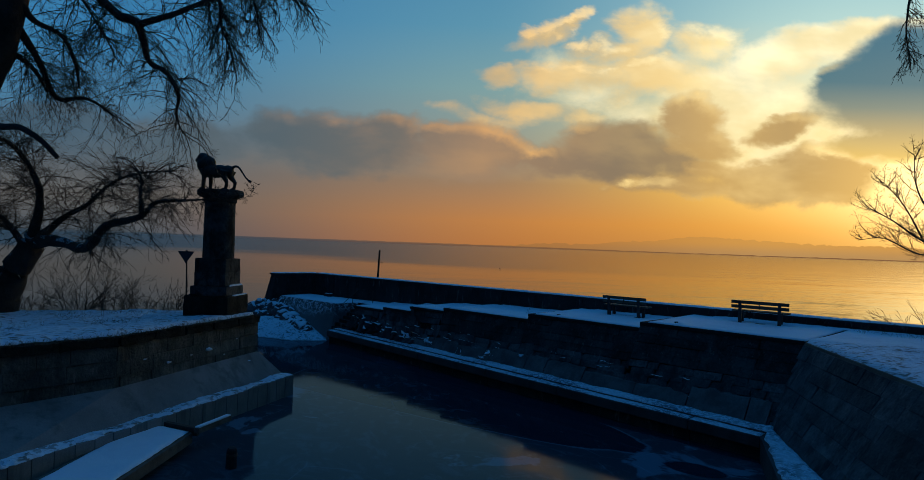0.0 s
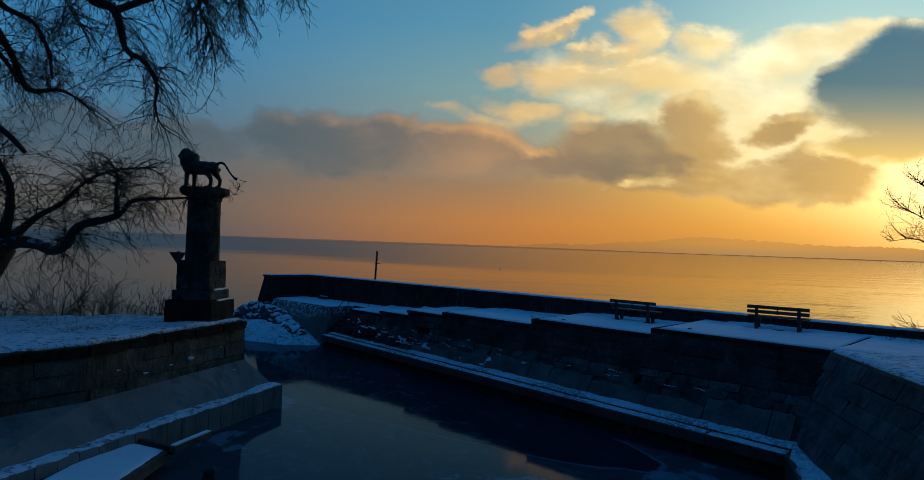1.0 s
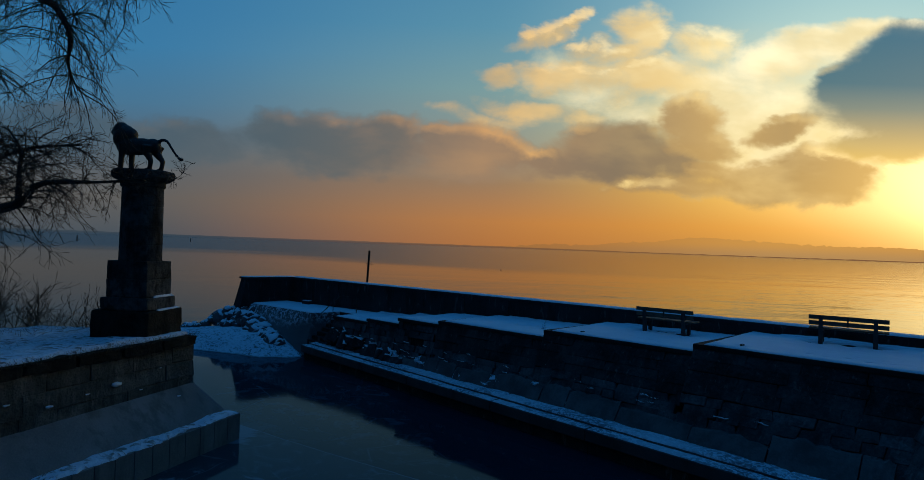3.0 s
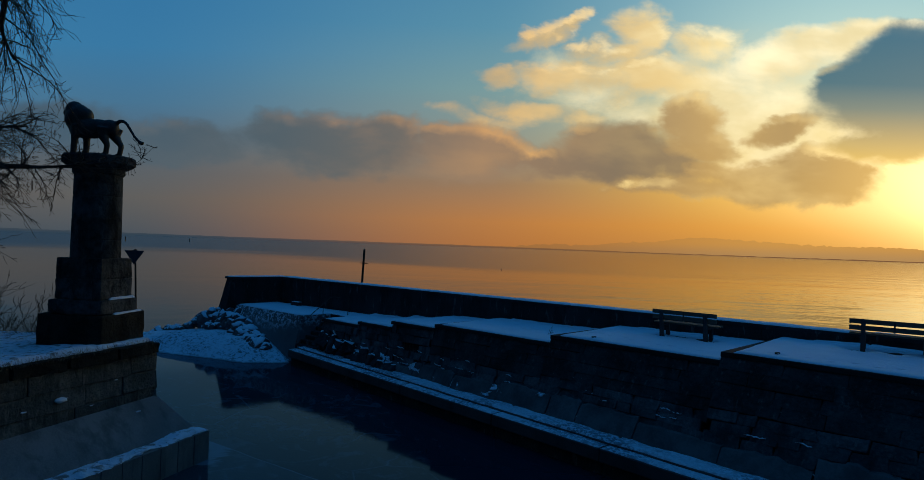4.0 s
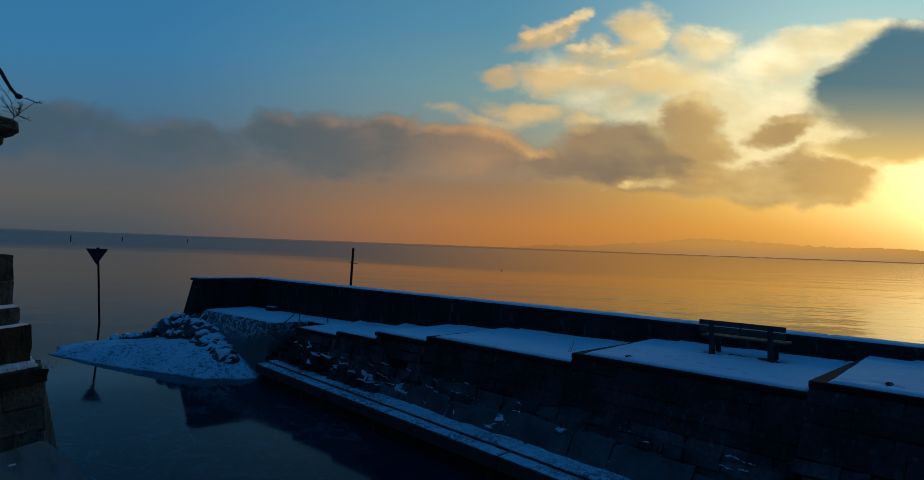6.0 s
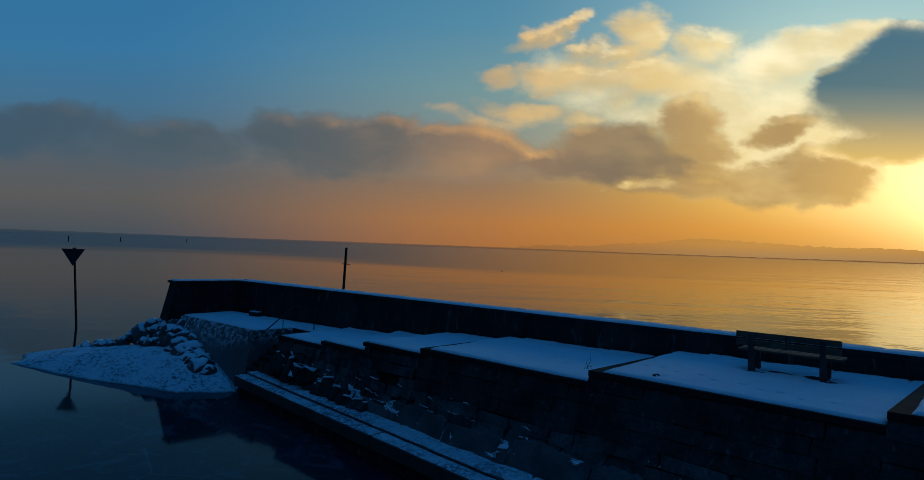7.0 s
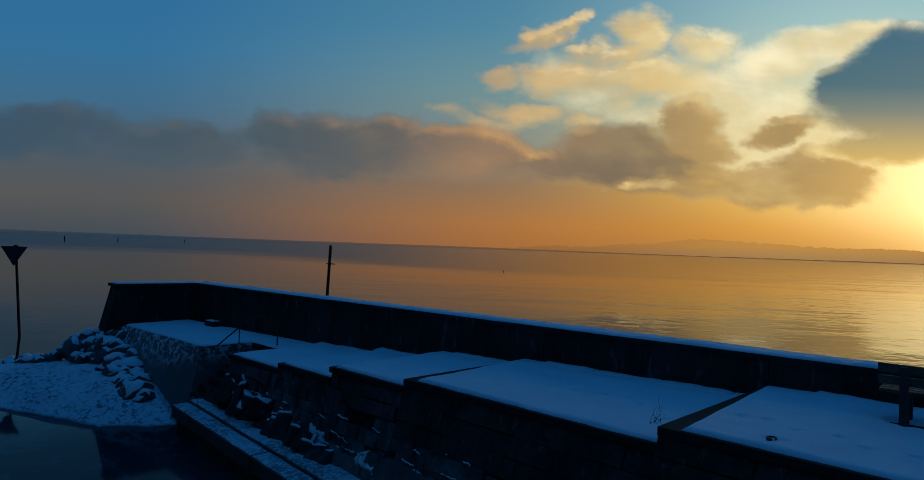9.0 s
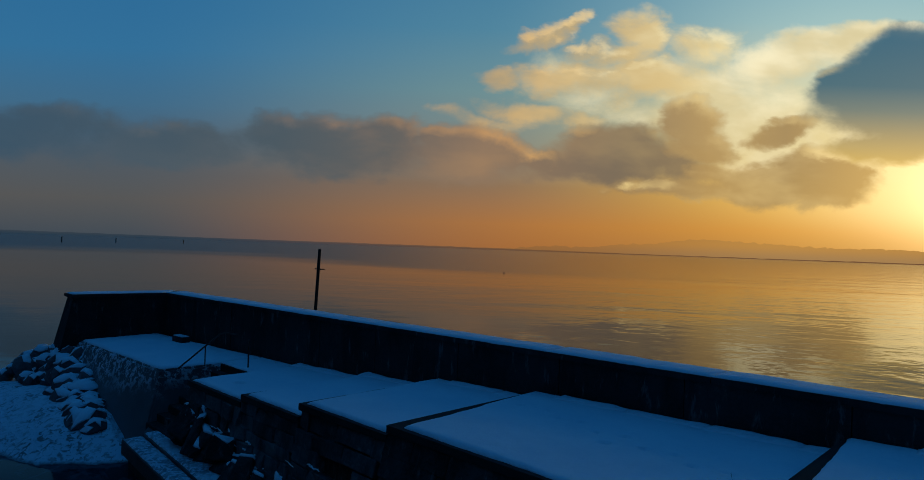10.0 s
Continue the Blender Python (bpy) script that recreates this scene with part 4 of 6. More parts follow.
def make_handrail():
    h = empty("handrail", (STAIR0, FRONT, 2.0), "thin rusty steel handrail at the stairs", "handrail")
    part("post", tube(bmesh.new(), [(1.1, 1.75, 0.0), (1.1, 1.75, 0.75)], [0.02] * 2), RUST, h)
    part("rail", tube(bmesh.new(), [(0.02, 0.45, 0.0), (0.08, 1.45, 0.78), (0.12, 1.6, 0.82), (0.5, 1.72, 0.8)], [0.02] * 4), RUST, h)
    part("post", tube(bmesh.new(), [(0.06, 1.1, 0.0), (0.06, 1.1, 0.5)], [0.016] * 2), RUST, h)


make_handrail()


# ---- the leaning pole and the sign in the lake ----
def make_pole():
    p = empty("pole", (-38.45, 32.5, -1), "dark leaning steel pole standing in the lake", "pole")
    part("shaft", tube(bmesh.new(), [(0, 0, 0), (0.25, 0, 3.0), (0.42, 0, 5.95)], [0.085, 0.08, 0.075], 10), RUST, p)
    part("crossbar", tube(bmesh.new(), [(0.08, 0, 4.98), (0.72, 0.1, 4.98)], [0.03, 0.03]), RUST, p)


make_pole()


def make_sign():
    s = empty("channel_sign", (-46.95, 20.8, -1), "triangular channel marker on a leaning steel post", "sign")
    top = Vector((0.95, -0.55, 5.35))
    part("post", tube(bmesh.new(), [(0, 0, 0), top * 0.5, top], [0.065, 0.06, 0.055], 10), RUST, s)
    bm = bmesh.new()
    c = top + Vector((0, 0, -0.75))
    face = [(-0.64, 0.80), (0.64, 0.80), (0.0, -0.12)]
    ax = RGT
    off = -FWD * 0.09
    hexa(bm, [c + ax * a + Vector((0, 0, b)) + off for a, b in face], [c + ax * a + Vector((0, 0, b)) + off * 1.4 for a, b in face])
    board = part("triangle_board", bm, SIGNPAINT, s, "dark inverted triangular board")
    for bz in (0.25, 0.6):
        q = c + off * 1.4 + Vector((0, 0, bz))
        part("bolt", tube(bmesh.new(), [q, q - FWD * 0.03], [0.025, 0.025], 6), RUST, board)
    part("knob", tube(bmesh.new(), [top, top + Vector((0, 0, 0.12))], [0.1, 0.09], 8), RUST, s)


make_sign()


def make_far_piles():
    for p, d in ((-0.598, 420), (-0.522, 520), (-0.423, 640)):
        at = (FWD + RGT * p) * d
        pile = tube(bmesh.new(), [(at.x, at.y, -1), (at.x, at.y, 3.6)], [0.35, 0.32], 8)
        thing("mooring_pile", pile, RUST, "dark timber pile far out in the lake", "pile", group="far piles")


make_far_piles()
bm = bmesh.new()
bmesh.ops.create_icosphere(bm, subdivisions=2, radius=0.13)
tube(bm, [(0, 0, 0.05), (0, 0, 0.24)], [0.06, 0.04])
ob = thing("buoy", bm, SIGNPAINT, "small dark buoy on the open lake", "buoy")
ob.matrix_basis = pose(-101.0, 120.9, 0.05)


# ---- beach and riprap at the head ----
def make_beach():
    bm = bmesh.new()
    rim = [(-27.0, 20.5), (-28.2, 18.85), (-29.6, 18.3), (-31.6, 17.35), (-34.6, 16.3), (-37.4, 15.6), (-39.7, 16.7), (-40.3, 18.5), (-39.0, 20.6), (-36.0, 22.5), (-34.0, 22.0), (-33.5, 21.0), (-28.0, 21.0)]
    inner = Vector((-31.0, 20.6))
    n = 14
    rings = []
    dense = []
    for a, b in zip(rim, rim[1:] + rim[:1]):
        for k in range(10):
            dense.append(Vector(a).lerp(Vector(b), k / 10))
    for r in range(n + 1):
        t = r / n
        row = []
        for k, c in enumerate(dense):
            q = c.lerp(inner, t * 0.97)
            wob = noise.noise(Vector((q.x * 1.3, q.y * 1.3, 0))) * 0.12 * (1 - t)
            h = -0.12 + 1.0 * (1 - (1 - t) ** 1.8) + 0.07 * noise.noise(Vector((q.x * 1.1, q.y * 1.1, 2))) + 0.04 * noise.noise(Vector((q.x * 4, q.y * 4, 2)))
            row.append(bm.verts.new((q.x + wob, q.y + wob, h)))
        rings.append(row)
    m = len(dense)
    for a, b in zip(rings, rings[1:]):
        for k in range(m):
            bm.faces.new((a[k], a[(k + 1) % m], b[(k + 1) % m], b[k]))
    bm.faces.new(rings[-1])
    bmesh.ops.recalc_face_normals(bm, faces=bm.faces)
    thing("beach", bm, BEACH, "small snow-covered gravel spit at the mole head", "beach", "structure", smooth=True)


make_beach()


def rock_mesh(seed, size=1.0):
    rng = random.Random(seed)
    bm = bmesh.new()
    bmesh.ops.create_icosphere(bm, subdivisions=2, radius=0.5)
    planes = [(Vector((rng.uniform(-1, 1), rng.uniform(-1, 1), rng.uniform(-1, 1))).normalized(), rng.uniform(0.26, 0.42)) for _ in range(9)]
    for v in bm.verts:
        for nrm, dd in planes:
            over = v.co.dot(nrm) - dd
            if over > 0:
                v.co -= nrm * over * 0.9
        v.co += noise.noise_vector(v.co * 3 + Vector((seed, 0, 0))) * 0.03
        v.co *= size
    return bm


def snow_cap(bm_rock):
    """A cap of snow over the upper faces of a rock."""
    me = bm_rock.copy()
    me.normal_update()
    drop = [f for f in me.faces if f.normal.z < 0.62]
    bmesh.ops.delete(me, geom=drop, context="FACES")
    for v in me.verts:
        v.co += Vector((v.co.x * 0.01, v.co.y * 0.01, 0.03))
    ext = bmesh.ops.extrude_face_region(me, geom=list(me.faces))
    for v in [g for g in ext["geom"] if isinstance(g, bmesh.types.BMVert)]:
        v.co.z -= 0.045
    bmesh.ops.recalc_face_normals(me, faces=me.faces)
    return me


ROCKS = []
for k in range(7):
    rb = rock_mesh(k + 1)
    cap = snow_cap(rb)
    ROCKS.append((link_mesh("boulder", rb, ROCK), link_mesh("snow_cap", cap, SNOW, True)))


def place_rock(k, at, scale, turn, tip=0, cap=True, label="rough grey riprap boulder capped with snow"):
    ob = new("boulder", ROCKS[k % 7][0])
    ob.matrix_basis = pose(*at, 0, 0, turn) @ Matrix.Diagonal((scale[0], scale[1], scale[2], 1))
    tagged(ob, label, "boulder", "riprap boulders")
    if cap:
        c = new("snow_cap", ROCKS[k % 7][1])
        c.parent = ob
        c["label"] = "white snow cap"


rng = random.Random(11)
# a bank of boulders from the foot of the platform round the head and out along the spit
SPINE = smooth_path([(-29.0, 20.25, 0.6, 0), (-30.8, 20.2, 0.75, 0), (-33.0, 20.2, 0.95, 0), (-35.0, 19.7, 0.85, 0), (-37.0, 18.4, 0.4, 0)], 12)
for k in range(124):
    t = (k + rng.random()) / 124
    c = SPINE[min(int(t * len(SPINE)), len(SPINE) - 1)]
    back = rng.random()
    hill = math.exp(-((t - 0.55) / 0.28) ** 2)
    x, y = c[0] + rng.uniform(-0.3, 0.3) - back * 0.3, c[1] + back * 1.0 * hill + rng.uniform(-0.25, 0.25)
    s = rng.uniform(0.62, 1.08) * (1.0 if t < 0.75 else 0.7)
    place_rock(k, (x, y, c[2] - 0.12 + back * 0.85 * hill), (s, s * rng.uniform(0.7, 1.0), s * rng.uniform(0.6, 0.85)), rng.uniform(0, 360))
# broken facing stones along the foot of the wall: angular slabs leaning against it
def make_slab(at, w, d, h, turn, lean, seed):
    rg = random.Random(seed)
    bm = bmesh.new()
    j = lambda a: rg.uniform(-a, a)
    lo = [(-w / 2 + j(0.05), -d / 2, -0.1), (w / 2 + j(0.05), -d / 2, -0.1), (w / 2, d / 2, -0.1), (-w / 2, d / 2, -0.1)]
    hi = [(-w * 0.4 + j(0.12), -d * 0.35, h + j(0.1)), (w * 0.35 + j(0.1), -d * 0.35, h * 0.8 + j(0.12)), (w * 0.35 + j(0.08), d * 0.35, h + j(0.1)), (-w * 0.4 + j(0.1), d * 0.35, h + j(0.12))]
    hexa(bm, lo, hi)
    bmesh.ops.bevel(bm, geom=list(bm.edges), offset=0.025, segments=1, affect="EDGES")
    cap = snow_cap(bm)
    ob = thing("broken_stone", bm, STONE, "broken facing stone leaning at the wall foot, dusted with snow", "stone", group="broken facing stones")
    ob.matrix_basis = pose(*at, lean, j(12), turn)
    part("snow_cap", cap, SNOW, ob, smooth=True)


for k in range(30):
    t = (k + rng.random()) / 30
    x = -26.0 + 5.6 * t ** 1.1
    big = 1.0 - 0.4 * t
    make_slab((x, foot_y(x) + 0.05 - 0.4 * rng.random() * big, 0.78 + (0.3 * rng.random() if t < 0.6 else 0)), rng.uniform(0.3, 0.75), rng.uniform(0.16, 0.3), rng.uniform(0.2, 0.8) * big, rng.uniform(-40, 40), rng.uniform(-50, -10), k)


def wall_y(x, z):
    top = next((d[2] for d in DECKS if d[0] <= x <= d[1]), 3.06) - 0.12
    return foot_y(x) + (FRONT - foot_y(x)) * (z - 0.6) / (top - 0.6)


# a plastered footing course along the foot of the wall, broken into lengths
def make_footing(parent):
    rg = random.Random(41)
    x = -20.9
    while x < -4.2:
        xe = min(x + rg.uniform(0.9, 2.4), -3.8)
        h = rg.uniform(0.16, 0.46) + (0.1 if x > -17 else 0)
        n = 8
        bm = bmesh.new()
        rows = []
        for i in range(n + 1):
            xx = x + (xe - x) * i / n
            hz = 0.77 + h * (0.94 if i in (0, n) else 1.0) + rg.uniform(-0.05, 0.03)
            rows.append([bm.verts.new((xx, wall_y(xx, 0.7) - 0.16 + rg.uniform(-0.02, 0.02), 0.70)), bm.verts.new((xx, wall_y(xx, hz) - 0.07 + rg.uniform(-0.02, 0.02), hz)), bm.verts.new((xx, wall_y(xx, hz) + 0.05, hz + 0.03)), bm.verts.new((xx, wall_y(xx, 0.7) + 0.05, 0.70))])
        for r0, r1 in zip(rows, rows[1:]):
            for c in range(4):
                bm.faces.new((r0[c], r1[c], r1[(c + 1) % 4], r0[(c + 1) % 4]))
        bm.faces.new(rows[0]), bm.faces.new(rows[-1][::-1])
        bmesh.ops.recalc_face_normals(bm, faces=bm.faces)
        part("footing_stone", bm, FOOTING, parent, "grey rendered footing stone")
        x = xe + rg.uniform(0.01, 0.06)


make_footing(mole)


def snow_heap(x, z, size, seed):
    """A clot of snow lodged on the footing of the wall."""
    bm = bmesh.new()
    bmesh.ops.create_icosphere(bm, subdivisions=4, radius=1.0)
    for v in bm.verts:
        n = noise.noise_vector(v.co * 1.6 + Vector((seed, 0, 0))) * 0.5 + noise.noise_vector(v.co * 4.5 + Vector((0, seed, 0))) * 0.34
        v.co = Vector(((v.co.x + n.x * 1.3) * size, (v.co.y + n.y) * 0.05, (v.co.z + n.z * 1.3) * size * 0.42))
    ob = thing("snow_heap", bm, SNOW, "ragged clot of snow lodged on the wall footing", "snow", "stuff", smooth=True)
    ob.matrix_basis = pose(x, wall_y(x, z) - 0.06, z - 0.04, -30, rng.uniform(-12, 12), math.degrees(math.atan2(-0.0745, 1)))


for k, (x, z, size) in enumerate(((-22.6, 1.05, 0.34), (-21.3, 1.1, 0.42), (-19.3, 1.12, 0.40), (-18.3, 1.02, 0.30), (-17.2, 1.0, 0.46), (-15.9, 0.98, 0.58), (-23.6, 1.15, 0.28), (-12.2, 1.0, 0.2), (-10.9, 0.98, 0.26), (-24.6, 1.3, 0.3), (-13.6, 1.3, 0.16))):
    snow_heap(x, z - 0.08, size * 0.95, k * 3.1)


# ---- the left quay ----
QE = [(-18.62, 11.66), (-15.9, 6.15), (-15.6, 3.3), (-14.2, -5.0), (-12.6, -17.0)]
QB = [(-20.6, 12.0), (-23.0, 9.6), (-25.2, 4.2), (-27.0, -5.0), (-29.0, -17.0)]
FO = [(-17.68, 12.62), (-15.2, 7.5), (-13.2, 3.3), (-11.3, -2.0), (-9.6, -17.0)]


def make_quay():
    bm = bmesh.new()
    for (a, b), (c, d) in zip(zip(QE, QE[1:]), zip(QB, QB[1:])):
        hexa(bm, [(a[0], a[1], -1), (b[0], b[1], -1), (d[0] - 2.2, d[1], -1), (c[0] - 1.6, c[1] + 1.0, -1)], [(a[0] - 0.06, a[1] - 0.02, 2.62), (b[0] - 0.06, b[1] - 0.02, 2.62), (d[0], d[1], 2.62), (c[0], c[1], 2.62)])
    quay = thing("quay_wall", bm, QUAYSTONE, "old stone quay with a dark coping", "quay", "structure")
    for a, b in zip(QE, QE[1:]):
        va, vb = Vector((*a, 0)), Vector((*b, 0))
        n = max(1, round((vb - va).length / 1.25))
        side = (vb - va).normalized().cross(Vector((0, 0, 1)))
        if side.x < 0:
            side = -side
        for k in range(n):
            p, q = va.lerp(vb, k / n + 0.006), va.lerp(vb, (k + 1) / n - 0.006)
            jut = random.uniform(0.06, 0.12)
            bm = bmesh.new()
            hexa(bm, [p + side * jut + Vector((0, 0, 2.58)), q + side * jut + Vector((0, 0, 2.58)), q - side * 0.5 + Vector((0, 0, 2.58)), p - side * 0.5 + Vector((0, 0, 2.58))],
                 [p + side * jut + Vector((0, 0, 2.82)), q + side * jut + Vector((0, 0, 2.82)), q - side * 0.5 + Vector((0, 0, 2.82)), p - side * 0.5 + Vector((0, 0, 2.82))])
            bmesh.ops.subdivide_edges(bm, edges=list(bm.edges), cuts=5, use_grid_fill=True)
            for v in bm.verts:
                v.co += noise.noise_vector(v.co * 3.1) * 0.05 + noise.noise_vector(v.co * 9.0) * 0.025
            part("coping_stone", bm, COPING, quay)
    return quay


quay = make_quay()


def make_apron():
    """The sloping concrete skirt and the panelled foot in front of the quay."""
    apron = empty("apron", (0, 0, 0), "sloping grey concrete skirt below the quay wall", "apron", kind="structure")
    for i, ((a, b), (c, d)) in enumerate(zip(zip(QE, QE[1:]), zip(FO, FO[1:]))):
        top0, top1 = (a[0] + 0.02, a[1] + 0.01, (1.52, 1.45, 1.4, 1.35)[i]), (b[0] + 0.02, b[1], (1.45, 1.4, 1.35, 1.35)[i])
        f0, f1 = (c[0] - 0.40, c[1] - 0.20, 0.69), (d[0] - 0.40, d[1] - 0.20, 0.69)
        bm = bmesh.new()
        hexa(bm, [(a[0] - 0.3, a[1] - 0.1, -1), (f0[0] + 0.4, f0[1] + 0.2, -1), (f1[0] + 0.4, f1[1] + 0.2, -1), (b[0] - 0.3, b[1], -1)],
             [top0, f0, f1, top1])
        part("slope_slab", bm, CONCRETE, apron)
    for c, d in zip(FO, FO[1:]):
        va, vb = Vector((*c, 0)), Vector((*d, 0))
        n = max(1, round((vb - va).length / 0.52))
        side = (vb - va).normalized().cross(Vector((0, 0, 1)))
        if side.x < 0:
            side = -side
        for k in range(n):
            p, q = va.lerp(vb, k / n) + (vb - va).normalized() * 0.012, va.lerp(vb, (k + 1) / n) - (vb - va).normalized() * 0.012
            bm = bmesh.new()
            hexa(bm, [p + Vector((0, 0, -1)), q + Vector((0, 0, -1)), q - side * 0.62 + Vector((0, 0, -1)), p - side * 0.62 + Vector((0, 0, -1))],
                 [p + Vector((0, 0, 0.7)), q + Vector((0, 0, 0.7)), q - side * 0.62 + Vector((0, 0, 0.7)), p - side * 0.62 + Vector((0, 0, 0.7))])
            part("panel", bm, CONCRETE, apron)
        n2 = max(1, round((vb - va).length / 3))
        for k in range(n2):
            p, q = va.lerp(vb, k / n2), va.lerp(vb, (k + 1) / n2)
            snow("foot_snow", [p - side * 0.06 + Vector((0, 0, 0.7)), q - side * 0.06 + Vector((0, 0, 0.7)), q - side * 0.50 + Vector((0, 0, 0.7)), p - side * 0.50 + Vector((0, 0, 0.7))], 60, 9, 0.05, 0.2, "ragged snow on the panelled quay foot", lump=0.07, mat=SNOWGRASS)
    return apron


make_apron()
for k in range(4):
    a, b, c, d = QE[k], QE[k + 1], QB[k + 1], QB[k]
    snow("quay_snow", [(a[0] - 0.12, a[1] - (0.1 if k == 0 else 0), 2.82), (b[0] - 0.12, b[1], 2.82), (c[0] - 0.1, c[1], 2.6), (d[0] - 0.1, d[1] - (0.1 if k == 0 else 0), 2.6)], 70, 60, 0.12, 0.08, "uneven snow on the grassy quay top", lump=0.06, mat=SNOWGRASS, joined="ab"[k == 0:])


# ---- pontoon and pile in the basin ----
def make_pontoon():
    p = empty("pontoon", (-15.62, 6.86, 0), "snow-covered timber landing stage beside the quay foot", "landing stage", turn=-47.0)
    L, W = 9.0, 1.52
    for k in range(28):
        part("plank", boxm(k * L / 28 + 0.006, (k + 1) * L / 28 - 0.006, -0.05, W - 0.04, 0.40, 0.46), PLANK, p)
    part("side_beam", boxm(0, L, W - 0.035, W + 0.06, 0.18, 0.44, bevel=0.01), PLANK, p)
    part("side_beam", boxm(0, L, -0.15, -0.055, 0.18, 0.44, bevel=0.01), PLANK, p)
    part("end_beam", boxm(-0.16, -0.005, -0.15, W + 0.2, 0.36, 0.56, bevel=0.015), RUST, p)
    for x in (0.7, 2.6, 4.6, 6.6, 8.6):
        part("float", boxm(x - 0.45, x + 0.45, 0.15, W - 0.2, -0.5, 0.38, bevel=0.04), CONCRETE, p)
    shear = Matrix(((1, 0.42, 0, 0), (0, 1, 0, 0), (0, 0, 1, 0), (0, 0, 0, 1)))
    for o in p.children:
        o.data.transform(shear)
    m = p.matrix_basis @ shear
    c = [m @ Vector(v) for v in ((0.06, 0.0, 0.46), (L, 0.0, 0.46), (L, W - 0.04, 0.46), (0.06, W - 0.04, 0.46))]
    snow("pontoon_snow", c, 80, 22, 0.05, 0.04, "smooth snow on the landing stage", lump=0.012)
    bm = boxm(-1.35, 0.0, 0, 0.16, 0.42, 0.56, bevel=0.01)
    beam = thing("beam", bm, PLANK, "short timber fender beam capped with snow", "beam")
    beam.matrix_basis = pose(-13.95, 7.45, 0.02, 0, 0, -62)
    part("snow_cap", boxm(-1.33, -0.02, 0.01, 0.15, 0.56, 0.6, bevel=0.015), SNOW, beam)


make_pontoon()
bm = tube(bmesh.new(), [(0, 0, -1.5), (0.01, 0, 0.2), (0.02, 0, 0.44), (0.03, 0, 0.50)], [0.15, 0.13, 0.12, 0.09], 12)
ob = thing("mooring_post", bm, PARAPET, "black wet timber mooring post in the basin", "post")
ob.matrix_basis = pose(-12.12, 7.6, 0)
part("iron_band", tube(bmesh.new(), [(0.015, 0, 0.30), (0.017, 0, 0.36)], [0.135, 0.133], 12), RUST, ob)


# ---- the monument ----
MON, MTURN = (-19.38, 10.44), 38.0


def worn(bm, cuts, amount):
    """Chip and round a block."""
    bmesh.ops.subdivide_edges(bm, edges=list(bm.edges), cuts=cuts, use_grid_fill=True)
    for v in bm.verts:
        v.co += noise.noise_vector(v.co * 2.3 + Vector((3, 1, 7))) * amount + noise.noise_vector(v.co * 7.0) * amount * 0.6
    return bm


def make_monument():
    z0 = 2.85
    m = empty("monument", (*MON, z0), "weathered dark sandstone column on a stepped plinth", "monument", turn=MTURN)
    part("base_block", worn(boxm(-0.8, 0.8, -0.8, 0.8, -0.3, 0.68, bevel=0.04, wobble=0.008), 4, 0.03), COPING, m, "blackened base block")
    part("base_step", worn(boxm(-0.67, 0.67, -0.67, 0.67, 0.682, 1.02, bevel=0.06, wobble=0.006), 4, 0.02), COLUMN, m)
    for z0b, z1b in ((1.022, 1.50), (1.502, 1.98)):
        part("pedestal_block", worn(boxm(-0.565, 0.565, -0.565, 0.565, z0b, z1b, bevel=0.03, wobble=0.008), 4, 0.015), COLUMN, m)
    # drums of the shaft
    zs = [1.982, 2.42, 2.93, 3.45, 3.95]
    rs = [0.535, 0.53, 0.525, 0.52, 0.515]
    for k in range(4):
        bm = tube(bmesh.new(), [(0, 0, zs[k]), (0, 0, zs[k] + 0.015), (0, 0, zs[k + 1] - 0.017), (0, 0, zs[k + 1] - 0.002)], [rs[k] - 0.012, rs[k], rs[k + 1], rs[k + 1] - 0.012], 40)
        part("drum", bm, COLUMN, m, smooth=False)
    bm = tube(bmesh.new(), [(0, 0, 3.95), (0, 0, 3.99), (0, 0, 4.02), (0, 0, 4.13)], [0.53, 0.56, 0.56, 0.56], 40)
    part("neck_ring", bm, COLUMN, m)
    bm = tube(bmesh.new(), [(0, 0, 4.1), (0, 0, 4.16), (0, 0, 4.22), (0, 0, 4.36), (0, 0, 4.40)], [0.58, 0.71, 0.78, 0.78, 0.745], 40)
    for v in bm.verts:
        v.co += noise.noise_vector(v.co * 4) * 0.02
    part("capital", bm, COLUMN, m, "broad round worn capital")
    mm = m.matrix_basis
    for s, z in ((0.8, 0.68), (0.67, 1.02)):
        inner = 0.67 if z < 1 else 0.57
        snow("plinth_snow", [mm @ Vector((inner + 0.02, -0.3, z)), mm @ Vector((s - 0.02, -0.35, z)), mm @ Vector((s - 0.02, s - 0.1, z)), mm @ Vector((inner + 0.02, s - 0.1, z))], 5, 24, 0.05, 0.04, "wind-blown snow on the plinth step")


make_monument()


